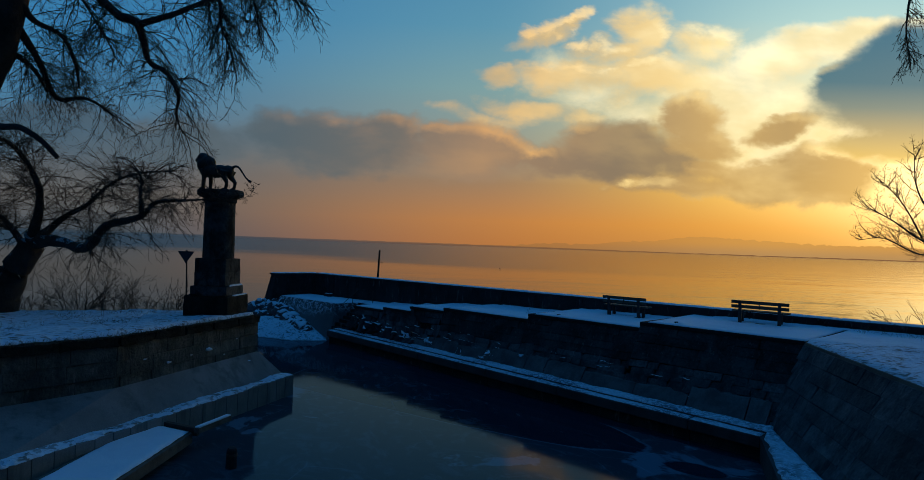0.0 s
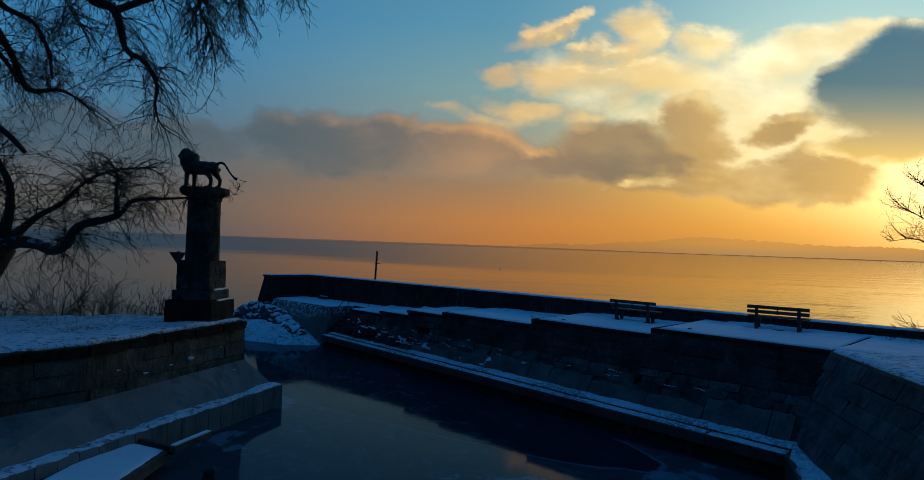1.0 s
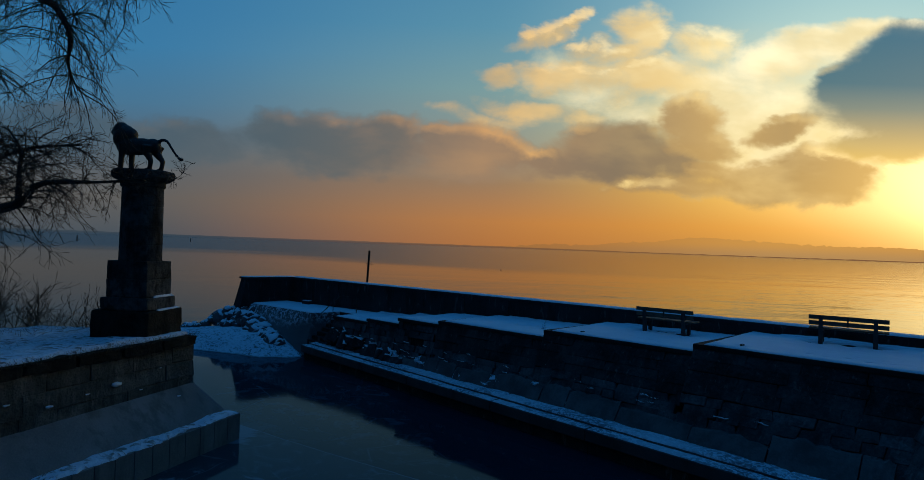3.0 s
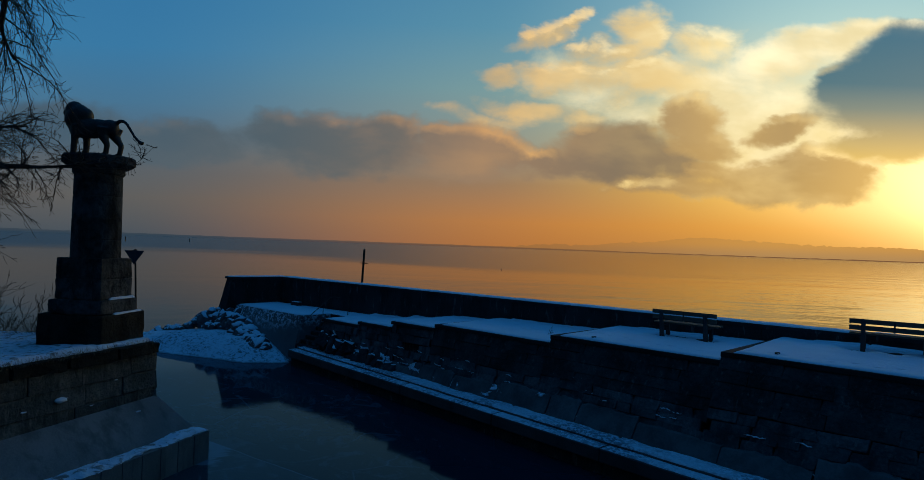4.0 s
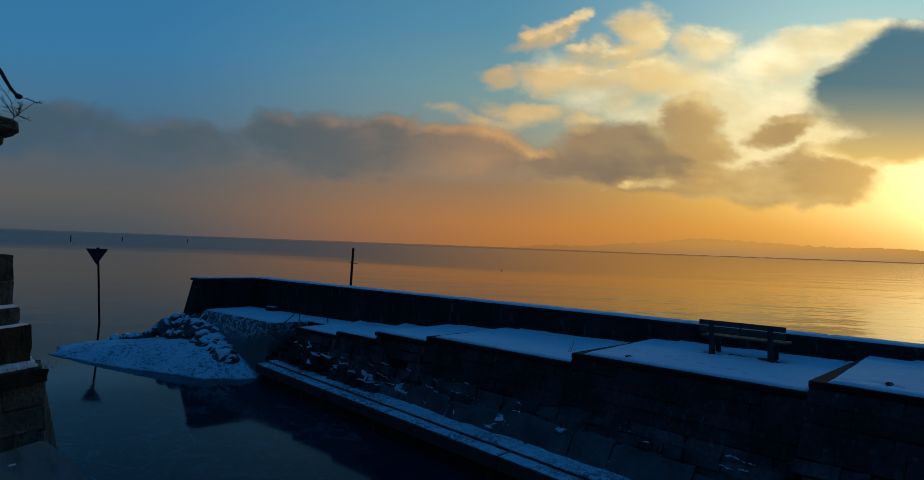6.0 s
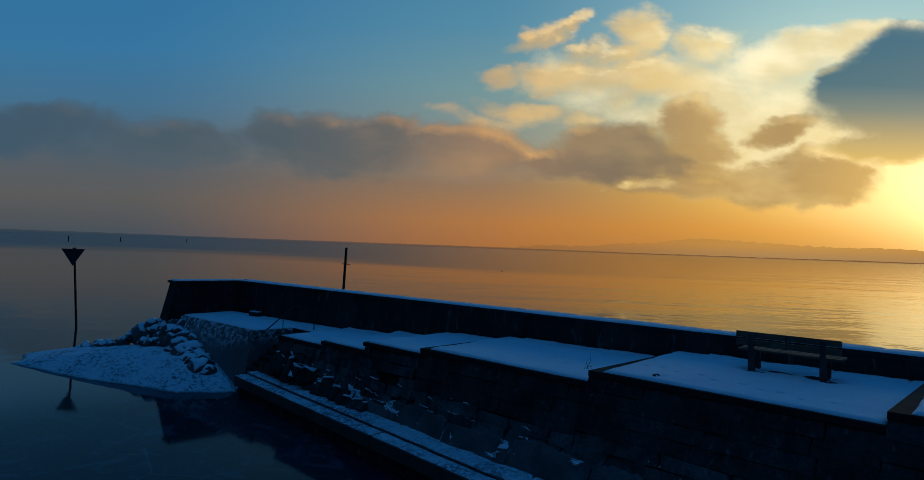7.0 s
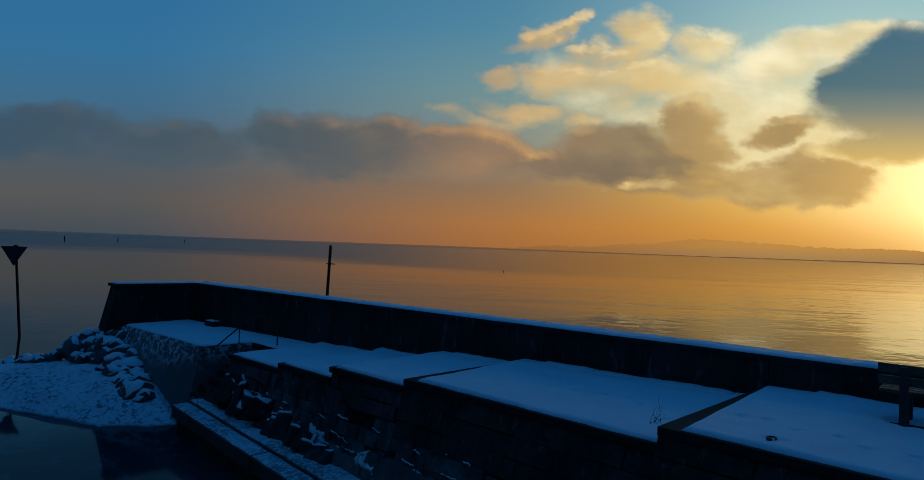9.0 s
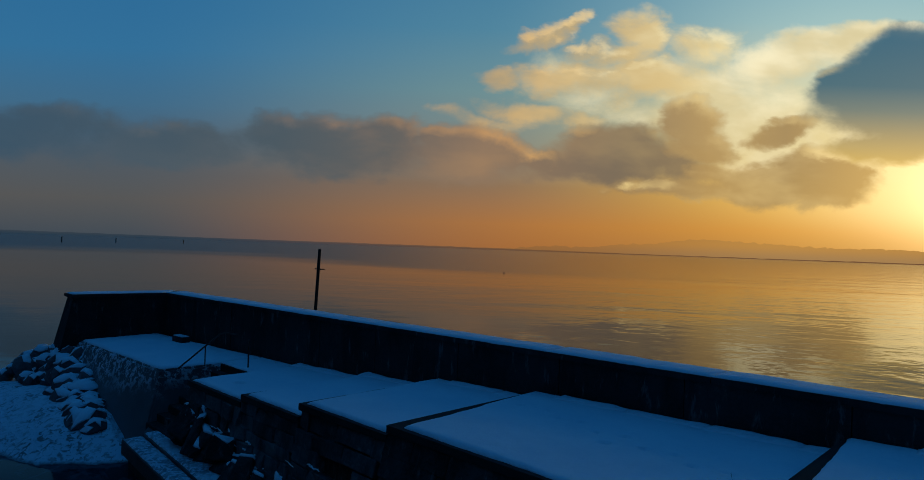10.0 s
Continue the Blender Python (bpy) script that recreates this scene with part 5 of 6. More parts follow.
def make_lion():
    """A standing beast in bronze: limbs and body fused into one skin."""
    bm = bmesh.new()

    def ell(c, r, turn=0):
        bmesh.ops.create_uvsphere(bm, u_segments=18, v_segments=12, radius=1, matrix=pose(*c, 0, turn, 0) @ Matrix.Diagonal((*r, 1)))

    ell((0.0, 0, 0.73), (0.52, 0.21, 0.25), 4)
    ell((0.36, 0, 0.78), (0.30, 0.23, 0.29), -20)
    ell((-0.42, 0, 0.74), (0.25, 0.19, 0.23), 10)
    ell((0.52, 0, 1.02), (0.31, 0.27, 0.36), -25)
    ell((0.62, 0, 1.21), (0.23, 0.21, 0.24))
    ell((0.38, 0, 1.02), (0.30, 0.23, 0.24), 38)
    ell((0.50, 0, 0.80), (0.22, 0.22, 0.30), -8)
    ell((0.80, 0, 1.16), (0.14, 0.11, 0.12), 15)
    ell((0.60, 0.12, 1.30), (0.05, 0.04, 0.06))
    ell((0.60, -0.12, 1.30), (0.05, 0.04, 0.06))
    ell((0.46, 0, 0.88), (0.2, 0.21, 0.3), -10)
    for x, y, lean in ((0.44, 0.13, 0.12), (0.34, -0.13, 0.02)):
        tube(bm, [(x, y, 0.8), (x + lean * 0.3, y, 0.45), (x + lean * 0.5, y, 0.06), (x + lean * 0.5, y, 0.0)], [0.13, 0.085, 0.07, 0.075], 10)
        ell((x + lean * 0.5 + 0.06, y, 0.05), (0.12, 0.075, 0.06))
    for x, y, s in ((-0.38, 0.13, -0.12), (-0.52, -0.13, -0.2)):
        tube(bm, [(x, y, 0.75), (x + 0.03, y, 0.52), (x + s * 0.8, y, 0.3), (x + s * 0.55, y, 0.06), (x + s * 0.55, y, 0.0)], [0.17, 0.125, 0.07, 0.065, 0.07], 10)
        ell((x + s * 0.55 + 0.06, y, 0.05), (0.11, 0.07, 0.055))
    path = smooth_path([(-0.58, 0, 0.86, 0.06), (-0.76, 0, 0.93, 0.05), (-0.92, 0.02, 0.86, 0.042), (-1.06, 0.03, 0.68, 0.038), (-1.20, 0.03, 0.50, 0.036), (-1.34, 0.03, 0.38, 0.036)])
    tube(bm, [p[:3] for p in path], [p[3] for p in path], 8)
    ell((-1.37, 0.03, 0.36), (0.085, 0.055, 0.055))
    ob = thing("lion_statue", bm, BRONZE, "dark bronze standing lion statue with a long tail", "statue", smooth=True)
    rem = ob.modifiers.new("skin", "REMESH")
    rem.mode, rem.voxel_size, rem.use_smooth_shade = "VOXEL", 0.026, True
    sm = ob.modifiers.new("soft", "SMOOTH")
    sm.factor, sm.iterations = 0.5, 3
    ang = math.degrees(math.atan2(-0.56, -0.83))
    ob.matrix_basis = pose(MON[0], MON[1], 2.85 + 4.39, 0, 0, ang) @ Matrix.Diagonal((0.93, 0.93, 0.93, 1)) @ pose(0.17, 0, 0)


make_lion()


# ---- trees ----
def grow(bm, start, heading, length, r0, rng, droop, sides=3, seg=6, curl=0.4, tip=0.005):
    """One crooked twig that bends under its weight and lifts its tip. Returns its points and headings."""
    pts, radii = [Vector(start)], [r0]
    d = Vector(heading).normalized()
    step = length / seg
    marks = []
    for k in range(seg):
        g = -droop if k < seg - 1 else droop * 1.2
        d = (d + Vector((rng.gauss(0, 1), rng.gauss(0, 1), rng.gauss(0, 1))) * curl * 0.42 + Vector((0, 0, g))).normalized()
        pts.append(pts[-1] + d * step)
        radii.append(max(r0 * (1 - (k + 1) / seg * 0.75), tip))
        marks.append((pts[-1], d.copy(), radii[-1]))
    tube(bm, pts, radii, sides, False)
    return marks


def dress(bm, path, rng, count, length, droop, start=0.2, level=2, r=0.018, spread=1.0, lift=0.15, curl=0.42, fine=1.0):
    """Twigs along a limb, with finer ones on them."""
    n = len(path)
    for _ in range(count):
        t = start + (1 - start) * rng.random()
        k = min(int(t * (n - 1)), n - 2)
        f = t * (n - 1) - k
        p = path[k] * (1 - f) + path[k + 1] * f
        tang = Vector((path[k + 1] - path[k])[:3]).normalized()
        side = Vector((rng.gauss(0, 1), rng.gauss(0, 1), rng.gauss(0, 0.7) + lift)).normalized()
        head = tang * 0.5 + side * spread
        rr = min(r, p[3] * 0.7 + 0.006)
        L = length * rng.uniform(0.5, 1.3) * (1.0 - 0.5 * t)
        for q, d, qr in grow(bm, p[:3], head, L, rr, rng, droop, 4, 9, curl, 0.005 * fine):
            if level > 0:
                for _ in range(rng.choice((1, 1, 2))):
                    s = Vector((rng.uniform(-1, 1), rng.uniform(-1, 1), rng.uniform(-0.9, 0.7)))
                    for q2, d2, qr2 in grow(bm, q, d + s * 1.1, L * rng.uniform(0.18, 0.40), max(qr * 0.65, 0.0065 * fine), rng, droop * 0.9, 3, 4, curl, 0.005 * fine):
                        if level > 1 and rng.random() < 0.42:
                            s = Vector((rng.uniform(-1, 1), rng.uniform(-1, 1), rng.uniform(-0.8, 0.8)))
                            grow(bm, q2, d2 + s * 0.9, L * rng.uniform(0.06, 0.15), 0.0055 * fine, rng, droop * 0.5, 3, 2, curl, 0.005 * fine)


def make_tree(name, label, trunk, limbs, dressing, seed, at, twig=None, slim=1.0):
    rng = random.Random(seed)
    tree = empty(name, at, label, "tree")
    inv = Matrix.Translation(Vector(at)).inverted()

    def limb(points, nm):
        path = smooth_path([(*c[:3], c[3] * (slim if nm == "limb" else 1.0)) for c in points], 5)
        bm = bmesh.new()
        wob = [Vector(p[:3]) + noise.noise_vector(Vector(p[:3]) * 1.5) * p[3] * 0.35 for p in path]
        tube(bm, wob, [p[3] * (1 + 0.12 * noise.noise(Vector(p[:3]) * 3)) for p in path], 12)
        bmesh.ops.transform(bm, matrix=inv, verts=bm.verts)
        part(nm, bm, BARK, tree, smooth=True)
        return path

    limb(trunk, "trunk")
    twigs = bmesh.new()
    for points, args in zip(limbs, dressing):
        path = limb(points, "limb")
        if args:
            dress(twigs, path, rng, *args)
    bmesh.ops.transform(twigs, matrix=inv, verts=twigs.verts)
    ob = part("crown", twigs, twig or TWIG, tree, "crown of fine bare twigs")
    ob["kind"] = "stuff"
    return tree


THIN = (2, 0.016, 1.0, 0.2, 0.34, 0.85)
make_tree("willow_tree", "leaning bare willow with a bent limb on the quay",
          [(-24.31, 5.01, 2.6, 0.62), (-24.2, 5.05, 3.1, 0.52), (-23.76, 5.26, 4.15, 0.46), (-22.78, 5.65, 5.3, 0.38)],
          [[(-22.95, 5.6, 5.15, 0.3), (-21.85, 6.0, 5.27, 0.22), (-20.49, 6.35, 5.08, 0.19), (-19.82, 6.58, 5.33, 0.17), (-19.34, 6.76, 5.8, 0.15), (-18.35, 7.45, 6.12, 0.11), (-18.07, 7.72, 6.55, 0.08), (-17.98, 8.36, 6.69, 0.06), (-18.11, 9.2, 6.79, 0.035), (-17.9, 10.35, 7.02, 0.012)],
           [(-22.85, 5.65, 5.2, 0.24), (-22.37, 6.19, 5.93, 0.13), (-21.78, 6.9, 6.57, 0.09), (-21.34, 7.48, 7.31, 0.06), (-20.62, 8.17, 7.69, 0.045), (-19.85, 9.06, 7.81, 0.015)],
           [(-22.95, 5.55, 5.2, 0.24), (-22.5, 5.65, 6.59, 0.15), (-22.48, 5.39, 7.55, 0.11), (-22.75, 4.84, 8.39, 0.08), (-23.09, 4.1, 8.69, 0.05)],
           [(-18.35, 7.45, 6.1, 0.09), (-18.48, 7.46, 6.82, 0.06), (-18.59, 7.49, 7.38, 0.045), (-19.06, 7.31, 7.91, 0.015)],
           [(-23.1, 5.4, 5.0, 0.16), (-23.74, 4.86, 5.96, 0.1), (-24.4, 4.22, 6.33, 0.06)],
           [(-18.11, 9.2, 6.79, 0.02), (-17.95, 10.3, 6.85, 0.012), (-18.0, 10.8, 7.05, 0.008), (-18.1, 11.05, 7.3, 0.006), (-18.22, 11.25, 7.5, 0.004)]],
          [(84, 1.8, 0.10, 0.2, *THIN), (84, 2.3, 0.05, 0.15, *THIN), (84, 2.6, 0.05, 0.12, *THIN), (30, 1.5, 0.05, 0.1, *THIN), (56, 2.4, 0.04, 0.15, *THIN), (9, 0.5, 0.0, 0.45, 1, 0.008, 0.8, 0.3, 0.3, 0.7)], 21, (-24.31, 5.01, 2.6), slim=0.82)

make_tree("poplar_tree", "tall old bare tree with drooping branches on the quay",
          [(-23.6, 2.9, 2.4, 0.85), (-23.3, 3.2, 4.5, 0.7), (-23.02, 3.46, 7.19, 0.62), (-22.39, 4.08, 10.78, 0.56), (-21.95, 4.51, 12.87, 0.5), (-21.58, 4.87, 14.96, 0.4), (-21.3, 5.1, 18.0, 0.22)],
          [[(-22.6, 3.6, 9.1, 0.25), (-21.61, 3.7, 8.89, 0.19), (-20.47, 4.13, 8.62, 0.15), (-19.79, 4.51, 8.59, 0.13), (-19.2, 4.95, 8.18, 0.11), (-18.86, 5.28, 7.75, 0.09)],
           [(-22.04, 4.42, 12.49, 0.3), (-22.14, 5.02, 11.72, 0.18), (-22.34, 5.52, 11.06, 0.14), (-22.54, 6.03, 10.14, 0.12), (-21.77, 6.77, 10.12, 0.08), (-21.04, 7.49, 9.51, 0.03)],
           [(-21.75, 4.7, 12.88, 0.22), (-21.72, 5.15, 12.34, 0.13), (-21.67, 5.89, 12.05, 0.1), (-21.56, 6.29, 11.24, 0.08), (-21.43, 6.41, 10.36, 0.04)],
           [(-22.3, 4.2, 11.35, 0.22), (-22.34, 4.83, 11.23, 0.12), (-22.5, 5.36, 10.9, 0.1), (-22.56, 5.73, 10.29, 0.05)],
           [(-21.6, 4.85, 14.2, 0.3), (-21.06, 5.93, 13.95, 0.25), (-20.4, 6.71, 13.16, 0.21), (-19.97, 7.13, 12.64, 0.2), (-19.44, 7.5, 12.36, 0.19), (-18.96, 7.69, 11.2, 0.13), (-18.09, 7.98, 10.65, 0.11), (-17.63, 8.15, 9.95, 0.08), (-17.75, 8.17, 9.34, 0.05), (-17.69, 8.37, 8.78, 0.02)],
           [(-19.44, 7.5, 12.36, 0.16), (-17.25, 7.69, 12.23, 0.12), (-15.61, 7.88, 12.23, 0.1), (-14.25, 7.81, 11.98, 0.08), (-13.98, 7.79, 11.2, 0.05), (-13.62, 7.87, 10.59, 0.04), (-13.46, 8.02, 9.82, 0.015)],
           [(-15.61, 7.88, 12.23, 0.1), (-13.75, 8.02, 12.39, 0.07), (-12.5, 8.54, 12.15, 0.045), (-11.67, 8.92, 11.53, 0.015)],
           [(-13.75, 8.02, 12.39, 0.06), (-13.21, 8.27, 11.86, 0.035), (-12.98, 8.35, 11.05, 0.015)],
           [(-21.6, 4.85, 13.6, 0.12), (-21.0, 6.0, 13.4, 0.06), (-20.7, 6.7, 12.4, 0.04), (-20.2, 7.2, 11.2, 0.02)]],
          [(3, 0.8, 0.15, 0.6), (40, 2.9, 0.09, 0.12, *THIN), (34, 2.8, 0.09, 0.12, *THIN), (28, 2.7, 0.09, 0.12, *THIN), (76, 2.7, 0.14, 0.2, *THIN), (68, 2.0, 0.18, 0.12, *THIN), (50, 1.6, 0.17, 0.1, *THIN), (30, 1.5, 0.17, 0.1, *THIN), (44, 2.9, 0.09, 0.15, *THIN)], 33, (-23.6, 2.9, 2.4), slim=0.70)

make_tree("shore_tree", "bare tree at the shore with thin spreading twigs",
          [(1.75, 25.5, 2.8, 0.4), (1.71, 25.41, 4.22, 0.3), (1.5, 24.93, 6.11, 0.26), (1.2, 23.52, 8.36, 0.2), (0.88, 21.82, 10.97, 0.15), (0.48, 19.34, 12.43, 0.1)],
          [[(1.5, 24.93, 6.0, 0.10), (0.23, 23.56, 5.7, 0.05), (-0.63, 22.45, 6.16, 0.032), (-1.28, 21.81, 6.72, 0.018), (-1.83, 21.28, 7.11, 0.007)],
           [(0.23, 23.56, 5.7, 0.04), (-0.71, 22.36, 5.79, 0.022), (-1.45, 21.65, 6.21, 0.012), (-1.99, 21.12, 6.13, 0.006)],
           [(-0.63, 22.45, 6.16, 0.03), (-1.05, 22.04, 7.15, 0.016), (-1.48, 21.61, 7.8, 0.007)],
           [(1.2, 23.52, 8.2, 0.08), (0.02, 22.8, 6.6, 0.04), (-0.72, 22.08, 7.48, 0.02), (-0.86, 21.94, 8.81, 0.007)],
           [(0.48, 19.34, 12.43, 0.08), (-0.14, 17.34, 11.81, 0.035), (-0.32, 17.16, 10.87, 0.018), (-0.24, 17.25, 9.96, 0.007)]],
          [(34, 1.25, -0.07, 0.2, 2, 0.010, 0.55, 0.35, 0.16, 0.45), (26, 1.0, -0.06, 0.15, 2, 0.009, 0.55, 0.3, 0.16, 0.45), (26, 0.9, -0.06, 0.1, 2, 0.009, 0.55, 0.35, 0.16, 0.45), (30, 1.2, -0.07, 0.25, 2, 0.010, 0.55, 0.35, 0.16, 0.45), (26, 0.9, 0.12, 0.4, 2, 0.010, 0.6, 0.0, 0.2, 0.7)], 45, (1.75, 25.5, 2.8), BACKLITTWIG)


# ---- bushes and grass ----
def make_bush(at, size, n, seed, label="bare thorny bush on the snowy bank", mat=None):
    rng = random.Random(seed)
    bm = bmesh.new()
    for _ in range(n):
        a = rng.uniform(0, math.tau)
        out = rng.uniform(0.2, 1.0)
        start = Vector((math.cos(a) * 0.25 * size, math.sin(a) * 0.25 * size, 0))
        for q, d, r in grow(bm, start, (math.cos(a) * out, math.sin(a) * out, 1.0), size * rng.uniform(0.6, 1.2), 0.016, rng, 0.06, 4, 6, 0.4):
            for _ in range(2):
                s = Vector((rng.uniform(-1, 1), rng.uniform(-1, 1), rng.uniform(-0.5, 0.8)))
                for q2, d2, r2 in grow(bm, q, d + s * 0.8, size * rng.uniform(0.15, 0.35), max(r * 0.5, 0.004), rng, 0.05, 3, 3):
                    if rng.random() < 0.5:
                        grow(bm, q2, d2 + s * -0.5, size * 0.12, 0.004, rng, 0.02, 3, 2)
    ob = thing("bush", bm, mat or TWIG, label, "bush")
    ob.matrix_basis = pose(*at)


for k, (x, y, s, n) in enumerate(((-24.2, 8.6, 1.5, 16), (-23.6, 9.4, 1.2, 14), (-24.9, 7.3, 1.7, 18), (-22.6, 10.2, 1.2, 14), (-25.6, 6.0, 1.4, 14), (-21.9, 10.9, 0.9, 10), (-23.9, 7.9, 2.2, 7), (-26.2, 4.6, 1.6, 12))):
    make_bush((x, y, 2.3), s, n, 100 + k)
make_bush((-1.2, 26.9, 2.9), 1.3, 14, 200, "low bare reddish bush beside the parapet", BACKLITTWIG)
make_bush((0.4, 26.8, 2.9), 1.2, 14, 201, "low bare reddish bush beside the parapet", BACKLITTWIG)


def make_tufts(name, spots, n, h, seed, label):
    rng = random.Random(seed)
    bm = bmesh.new()
    for x, y, z, spread in spots:
        for _ in range(n):
            p = (x + rng.gauss(0, spread), y + rng.gauss(0, spread), z)
            grow(bm, p, (rng.uniform(-0.7, 0.7), rng.uniform(-0.7, 0.7), 1), h * rng.uniform(0.4, 1.2), 0.004, rng, 0.12, 3, 4, 0.3, 0.0015)
    thing(name, bm, GRASS, label, "grass", "stuff")


rng = random.Random(8)
make_tufts("dry_grass", [(-22 + rng.uniform(-3, 4), 6.5 + rng.uniform(-4, 4), 2.8, 0.25) for _ in range(40)], 16, 0.28, 3, "dry grass blades poking through the snow")
edge = [Vector((*a, 2.80)).lerp(Vector((*b, 2.80)), k / n) for a, b, n in ((QE[0], QE[1], 60), (QE[1], QE[2], 30), (QE[2], QE[3], 40)) for k in range(n)]
make_tufts("dry_grass", [(p.x + rng.uniform(-0.05, 0.12), p.y, 2.80, 0.07) for p in edge], 9, 0.16, 12, "withered grass and moss fringing the quay edge")
make_tufts("dry_grass", [(-13.9, 21.3, 2.84, 0.04)], 8, 0.32, 5, "dry weed at the edge of the mole")
make_tufts("dry_grass", [(-2 + rng.uniform(-1, 5), 25.2 + rng.uniform(-0.5, 0.6), 3.1, 0.3) for _ in range(14)], 20, 0.3, 6, "dry grass beside the parapet")


# ---- stones of the walls, last ----
WB = (1.0, 0.3, 0.42)
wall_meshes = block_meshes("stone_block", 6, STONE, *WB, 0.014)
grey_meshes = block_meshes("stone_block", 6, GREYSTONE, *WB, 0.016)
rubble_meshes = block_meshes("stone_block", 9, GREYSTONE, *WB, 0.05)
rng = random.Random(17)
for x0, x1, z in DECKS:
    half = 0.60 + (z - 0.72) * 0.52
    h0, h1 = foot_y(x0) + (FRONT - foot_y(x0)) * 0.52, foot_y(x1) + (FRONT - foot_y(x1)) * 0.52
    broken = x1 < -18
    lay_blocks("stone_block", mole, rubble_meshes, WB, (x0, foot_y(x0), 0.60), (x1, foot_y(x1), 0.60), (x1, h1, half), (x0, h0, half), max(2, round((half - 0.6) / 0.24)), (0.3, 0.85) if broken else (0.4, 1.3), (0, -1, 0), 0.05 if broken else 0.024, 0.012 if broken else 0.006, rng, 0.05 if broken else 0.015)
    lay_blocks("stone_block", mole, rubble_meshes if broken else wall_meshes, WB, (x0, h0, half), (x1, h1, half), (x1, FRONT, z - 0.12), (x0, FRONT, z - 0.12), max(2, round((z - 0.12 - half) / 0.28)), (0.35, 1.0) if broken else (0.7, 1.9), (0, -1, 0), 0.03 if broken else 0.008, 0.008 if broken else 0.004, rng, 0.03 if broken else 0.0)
for (a, b), (c, d) in list(zip(zip(EDGE_TOP, EDGE_TOP[1:]), zip(EDGE_LOW, EDGE_LOW[1:])))[:2]:
    lay_blocks("stone_block", root, grey_meshes, WB, (c[0] - 0.05, c[1] - 0.03, 0.6), (d[0] - 0.05, d[1] - 0.03, 0.6), (b[0] - 0.05, b[1] - 0.03, 2.98), (a[0] - 0.05, a[1] - 0.03, 2.98), 6, (0.8, 2.2), (-1, -0.7, 0), 0.01, 0.004, rng)
quay_meshes = block_meshes("stone_block", 5, QUAYSTONE, *WB, 0.02)
for a, b in list(zip(QE, QE[1:]))[:3]:
    lay_blocks("stone_block", quay, quay_meshes, WB, (*a, 1.3), (*b, 1.3), (b[0] - 0.02, b[1], 2.58), (a[0] - 0.02, a[1], 2.58), 3, (0.7, 1.5), (1, 0.5, 0), 0.03, 0.007, rng)
lay_blocks("stone_block", quay, quay_meshes, WB, (-20.9, 12.4, 0.3), (-18.5, 11.75, 0.3), (-18.6, 11.62, 2.6), (-20.6, 12.0, 2.6), 5, (0.7, 1.4), (0.1, 1, 0), 0.02, 0.007, rng)
# the root ledge, round the corner of the basin
bm = bmesh.new()
for (c, d) in zip(EDGE_LOW, EDGE_LOW[1:]):
    hexa(bm, [(c[0] - 0.9 if c != EDGE_LOW[0] else -3.58, c[1] - 0.5 if c != EDGE_LOW[0] else ledge_y(-3.58), -1), (d[0] - 0.9, d[1] - 0.5, -1), (d[0] + 0.2, d[1], -1), (c[0] + 0.2, c[1], -1)],
         [(c[0] - 0.9 if c != EDGE_LOW[0] else -3.58, c[1] - 0.5 if c != EDGE_LOW[0] else ledge_y(-3.58), 0.66), (d[0] - 0.9, d[1] - 0.5, 0.66), (d[0] + 0.2, d[1], 0.66), (c[0] + 0.2, c[1], 0.66)])
thing("ledge", bm, DARKLEDGE, "low concrete ledge round the basin corner", "ledge", "structure")
snow("ledge_snow", [(-3.5, ledge_y(-3.58) + 0.1, 0.66), (-2.1, 15.45, 0.66), (-1.3, 15.9, 0.66), (-3.75, 19.72, 0.66)], 40, 12, 0.06, 0.1, "lumpy snow on the ledge below the wall", lump=0.05, mat=LEDGESNOW)
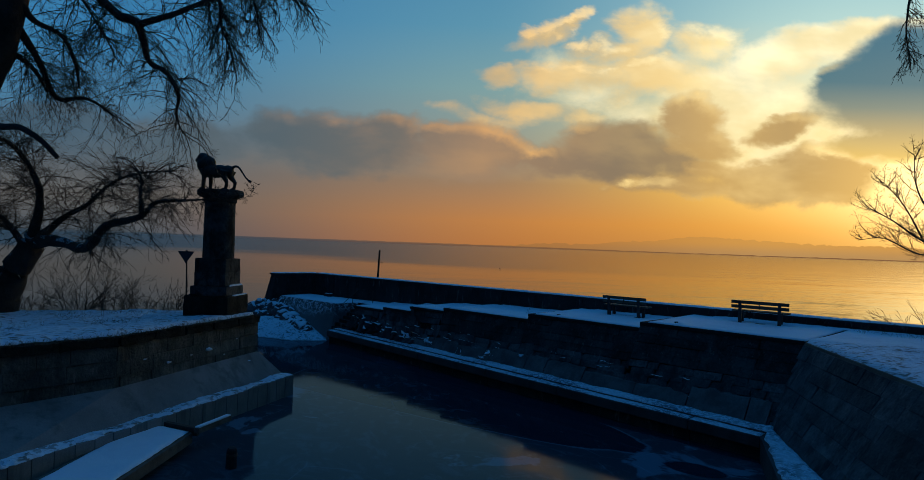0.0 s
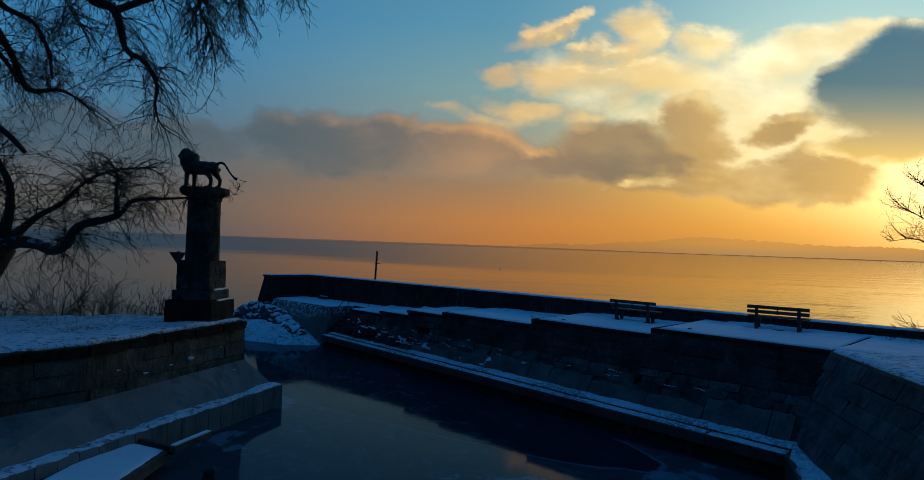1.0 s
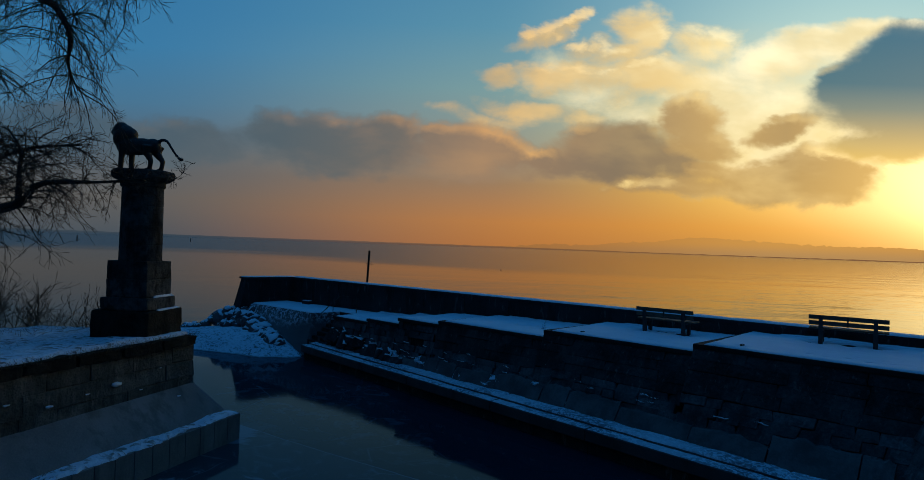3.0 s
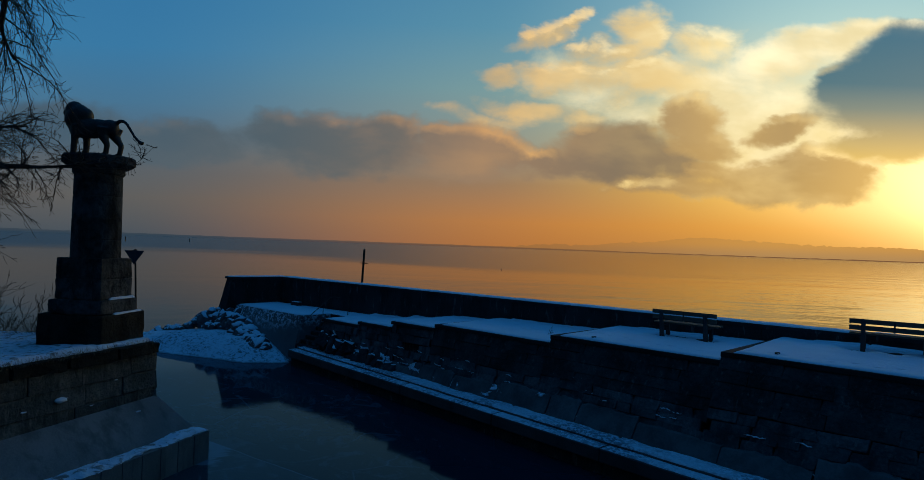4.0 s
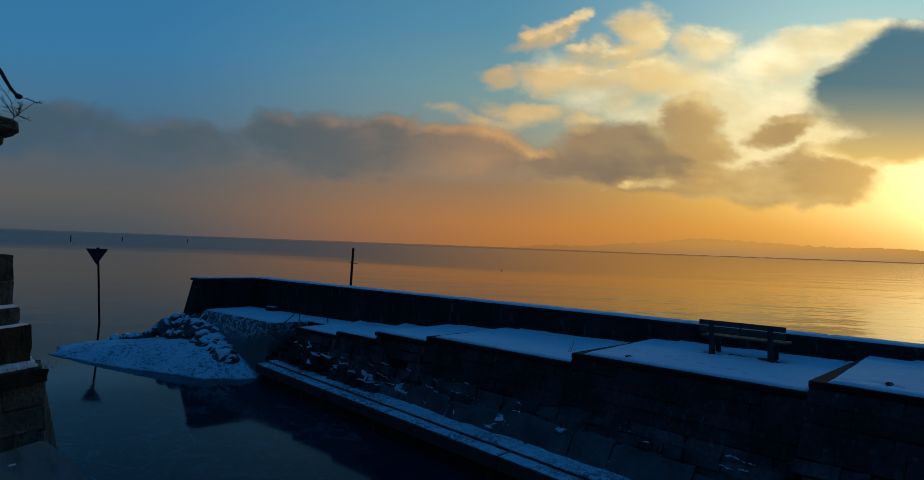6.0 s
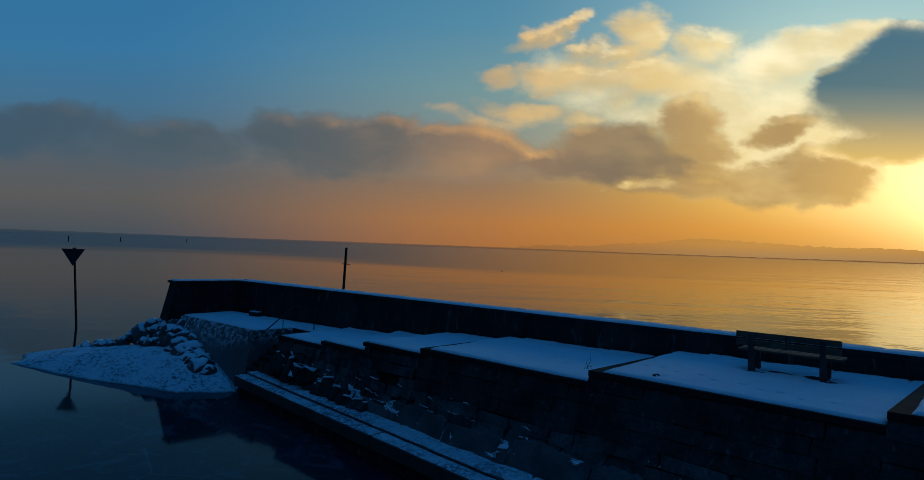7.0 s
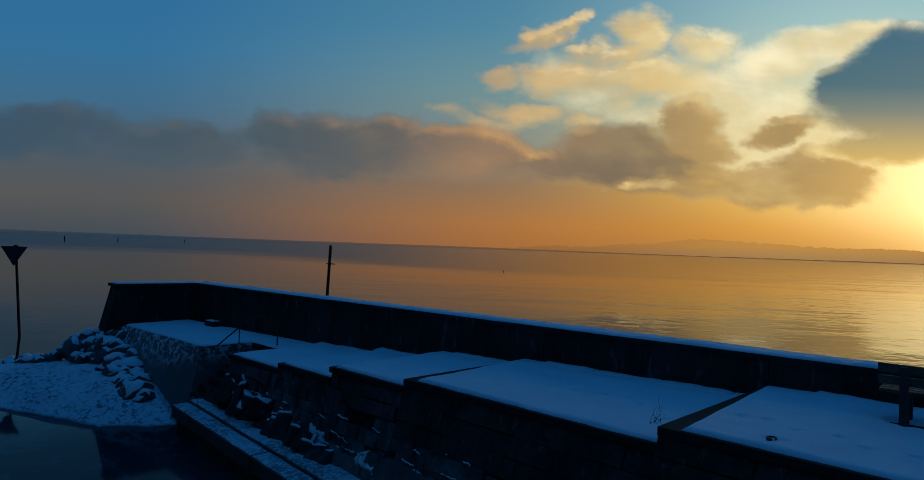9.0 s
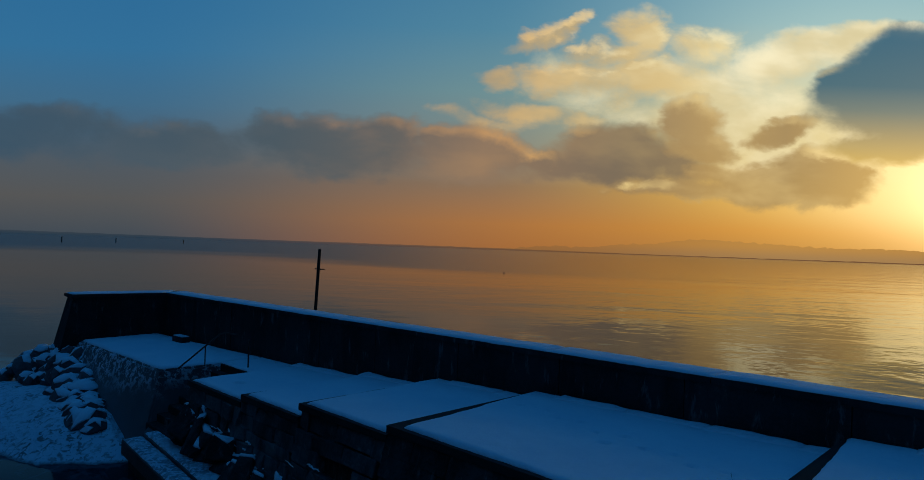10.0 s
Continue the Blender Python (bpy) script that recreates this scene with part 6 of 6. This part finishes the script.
snow("ledge_snow", [(-2.1, 15.45, 0.66), (6.15, 2.55, 0.66), (6.95, 3.0, 0.66), (-1.3, 15.9, 0.66)], 90, 12, 0.06, 0.1, "lumpy snow on the ledge below the wall", lump=0.05, mat=LEDGESNOW)
# slivers of snow caught on the wall's ledges
rng = random.Random(29)
for k in range(110):
    x = -25.8 + 20.0 * rng.random() ** 2.4
    deck = next((d for d in DECKS if d[0] <= x < d[1]), DECKS[-1])
    z0, z1 = 0.62, deck[2] - 0.3
    v = rng.choice((0.12, 0.2, 0.26, 0.38, 0.4, 0.5, 0.62)) + rng.uniform(-0.03, 0.03)
    L = rng.uniform(0.12, 0.65) * (1.3 if v > 0.35 else 0.8)
    y = foot_y(x) + (FRONT - foot_y(x)) * v
    zz = z0 + (z1 - z0) * v
    bm = bmesh.new()
    steps = 12
    tube(bm, [(L * t, -0.03 + rng.uniform(-0.015, 0.015), rng.uniform(-0.02, 0.02)) for t in np.linspace(0, 1, steps)], [0.003] + [rng.uniform(0.005, 0.021) for _ in range(steps - 2)] + [0.003], 5, False)
    ob = thing("wall_snow", bm, SNOW, "thin sliver of snow caught on the wall", "snow", "stuff", smooth=True)
    ob.matrix_basis = pose(x, y, zz, 0, rng.uniform(-3, 9), math.degrees(math.atan2(foot_y(x + 1) - foot_y(x), 1)) * (1 - v))
for k, (t, v, w) in enumerate(((0.42, 0.55, 0.30), (0.12, 0.08, 0.16), (0.55, 0.5, 0.14), (0.30, 0.35, 0.12), (0.7, 0.45, 0.2), (0.85, 0.62, 0.16), (0.2, 0.66, 0.1))):
    q = Vector((*QE[0], 0)).lerp(Vector((*QE[1], 0)), t)
    bm = bmesh.new()
    bmesh.ops.create_icosphere(bm, subdivisions=2, radius=w * 0.5)
    for vert in bm.verts:
        vert.co = Vector((vert.co.x, vert.co.y * 0.35, vert.co.z * 0.3)) + noise.noise_vector(vert.co * 9) * w * 0.12
    ob = thing("wall_snow", bm, SNOW, "small clump of snow caught on the quay wall", "snow", "stuff", smooth=True)
    ob.matrix_basis = pose(q.x + (0.03 if v > 0.1 else 0.18), q.y + (0.02 if v > 0.1 else 0.1), 1.2 + v * 1.4, 0, 0, -62)
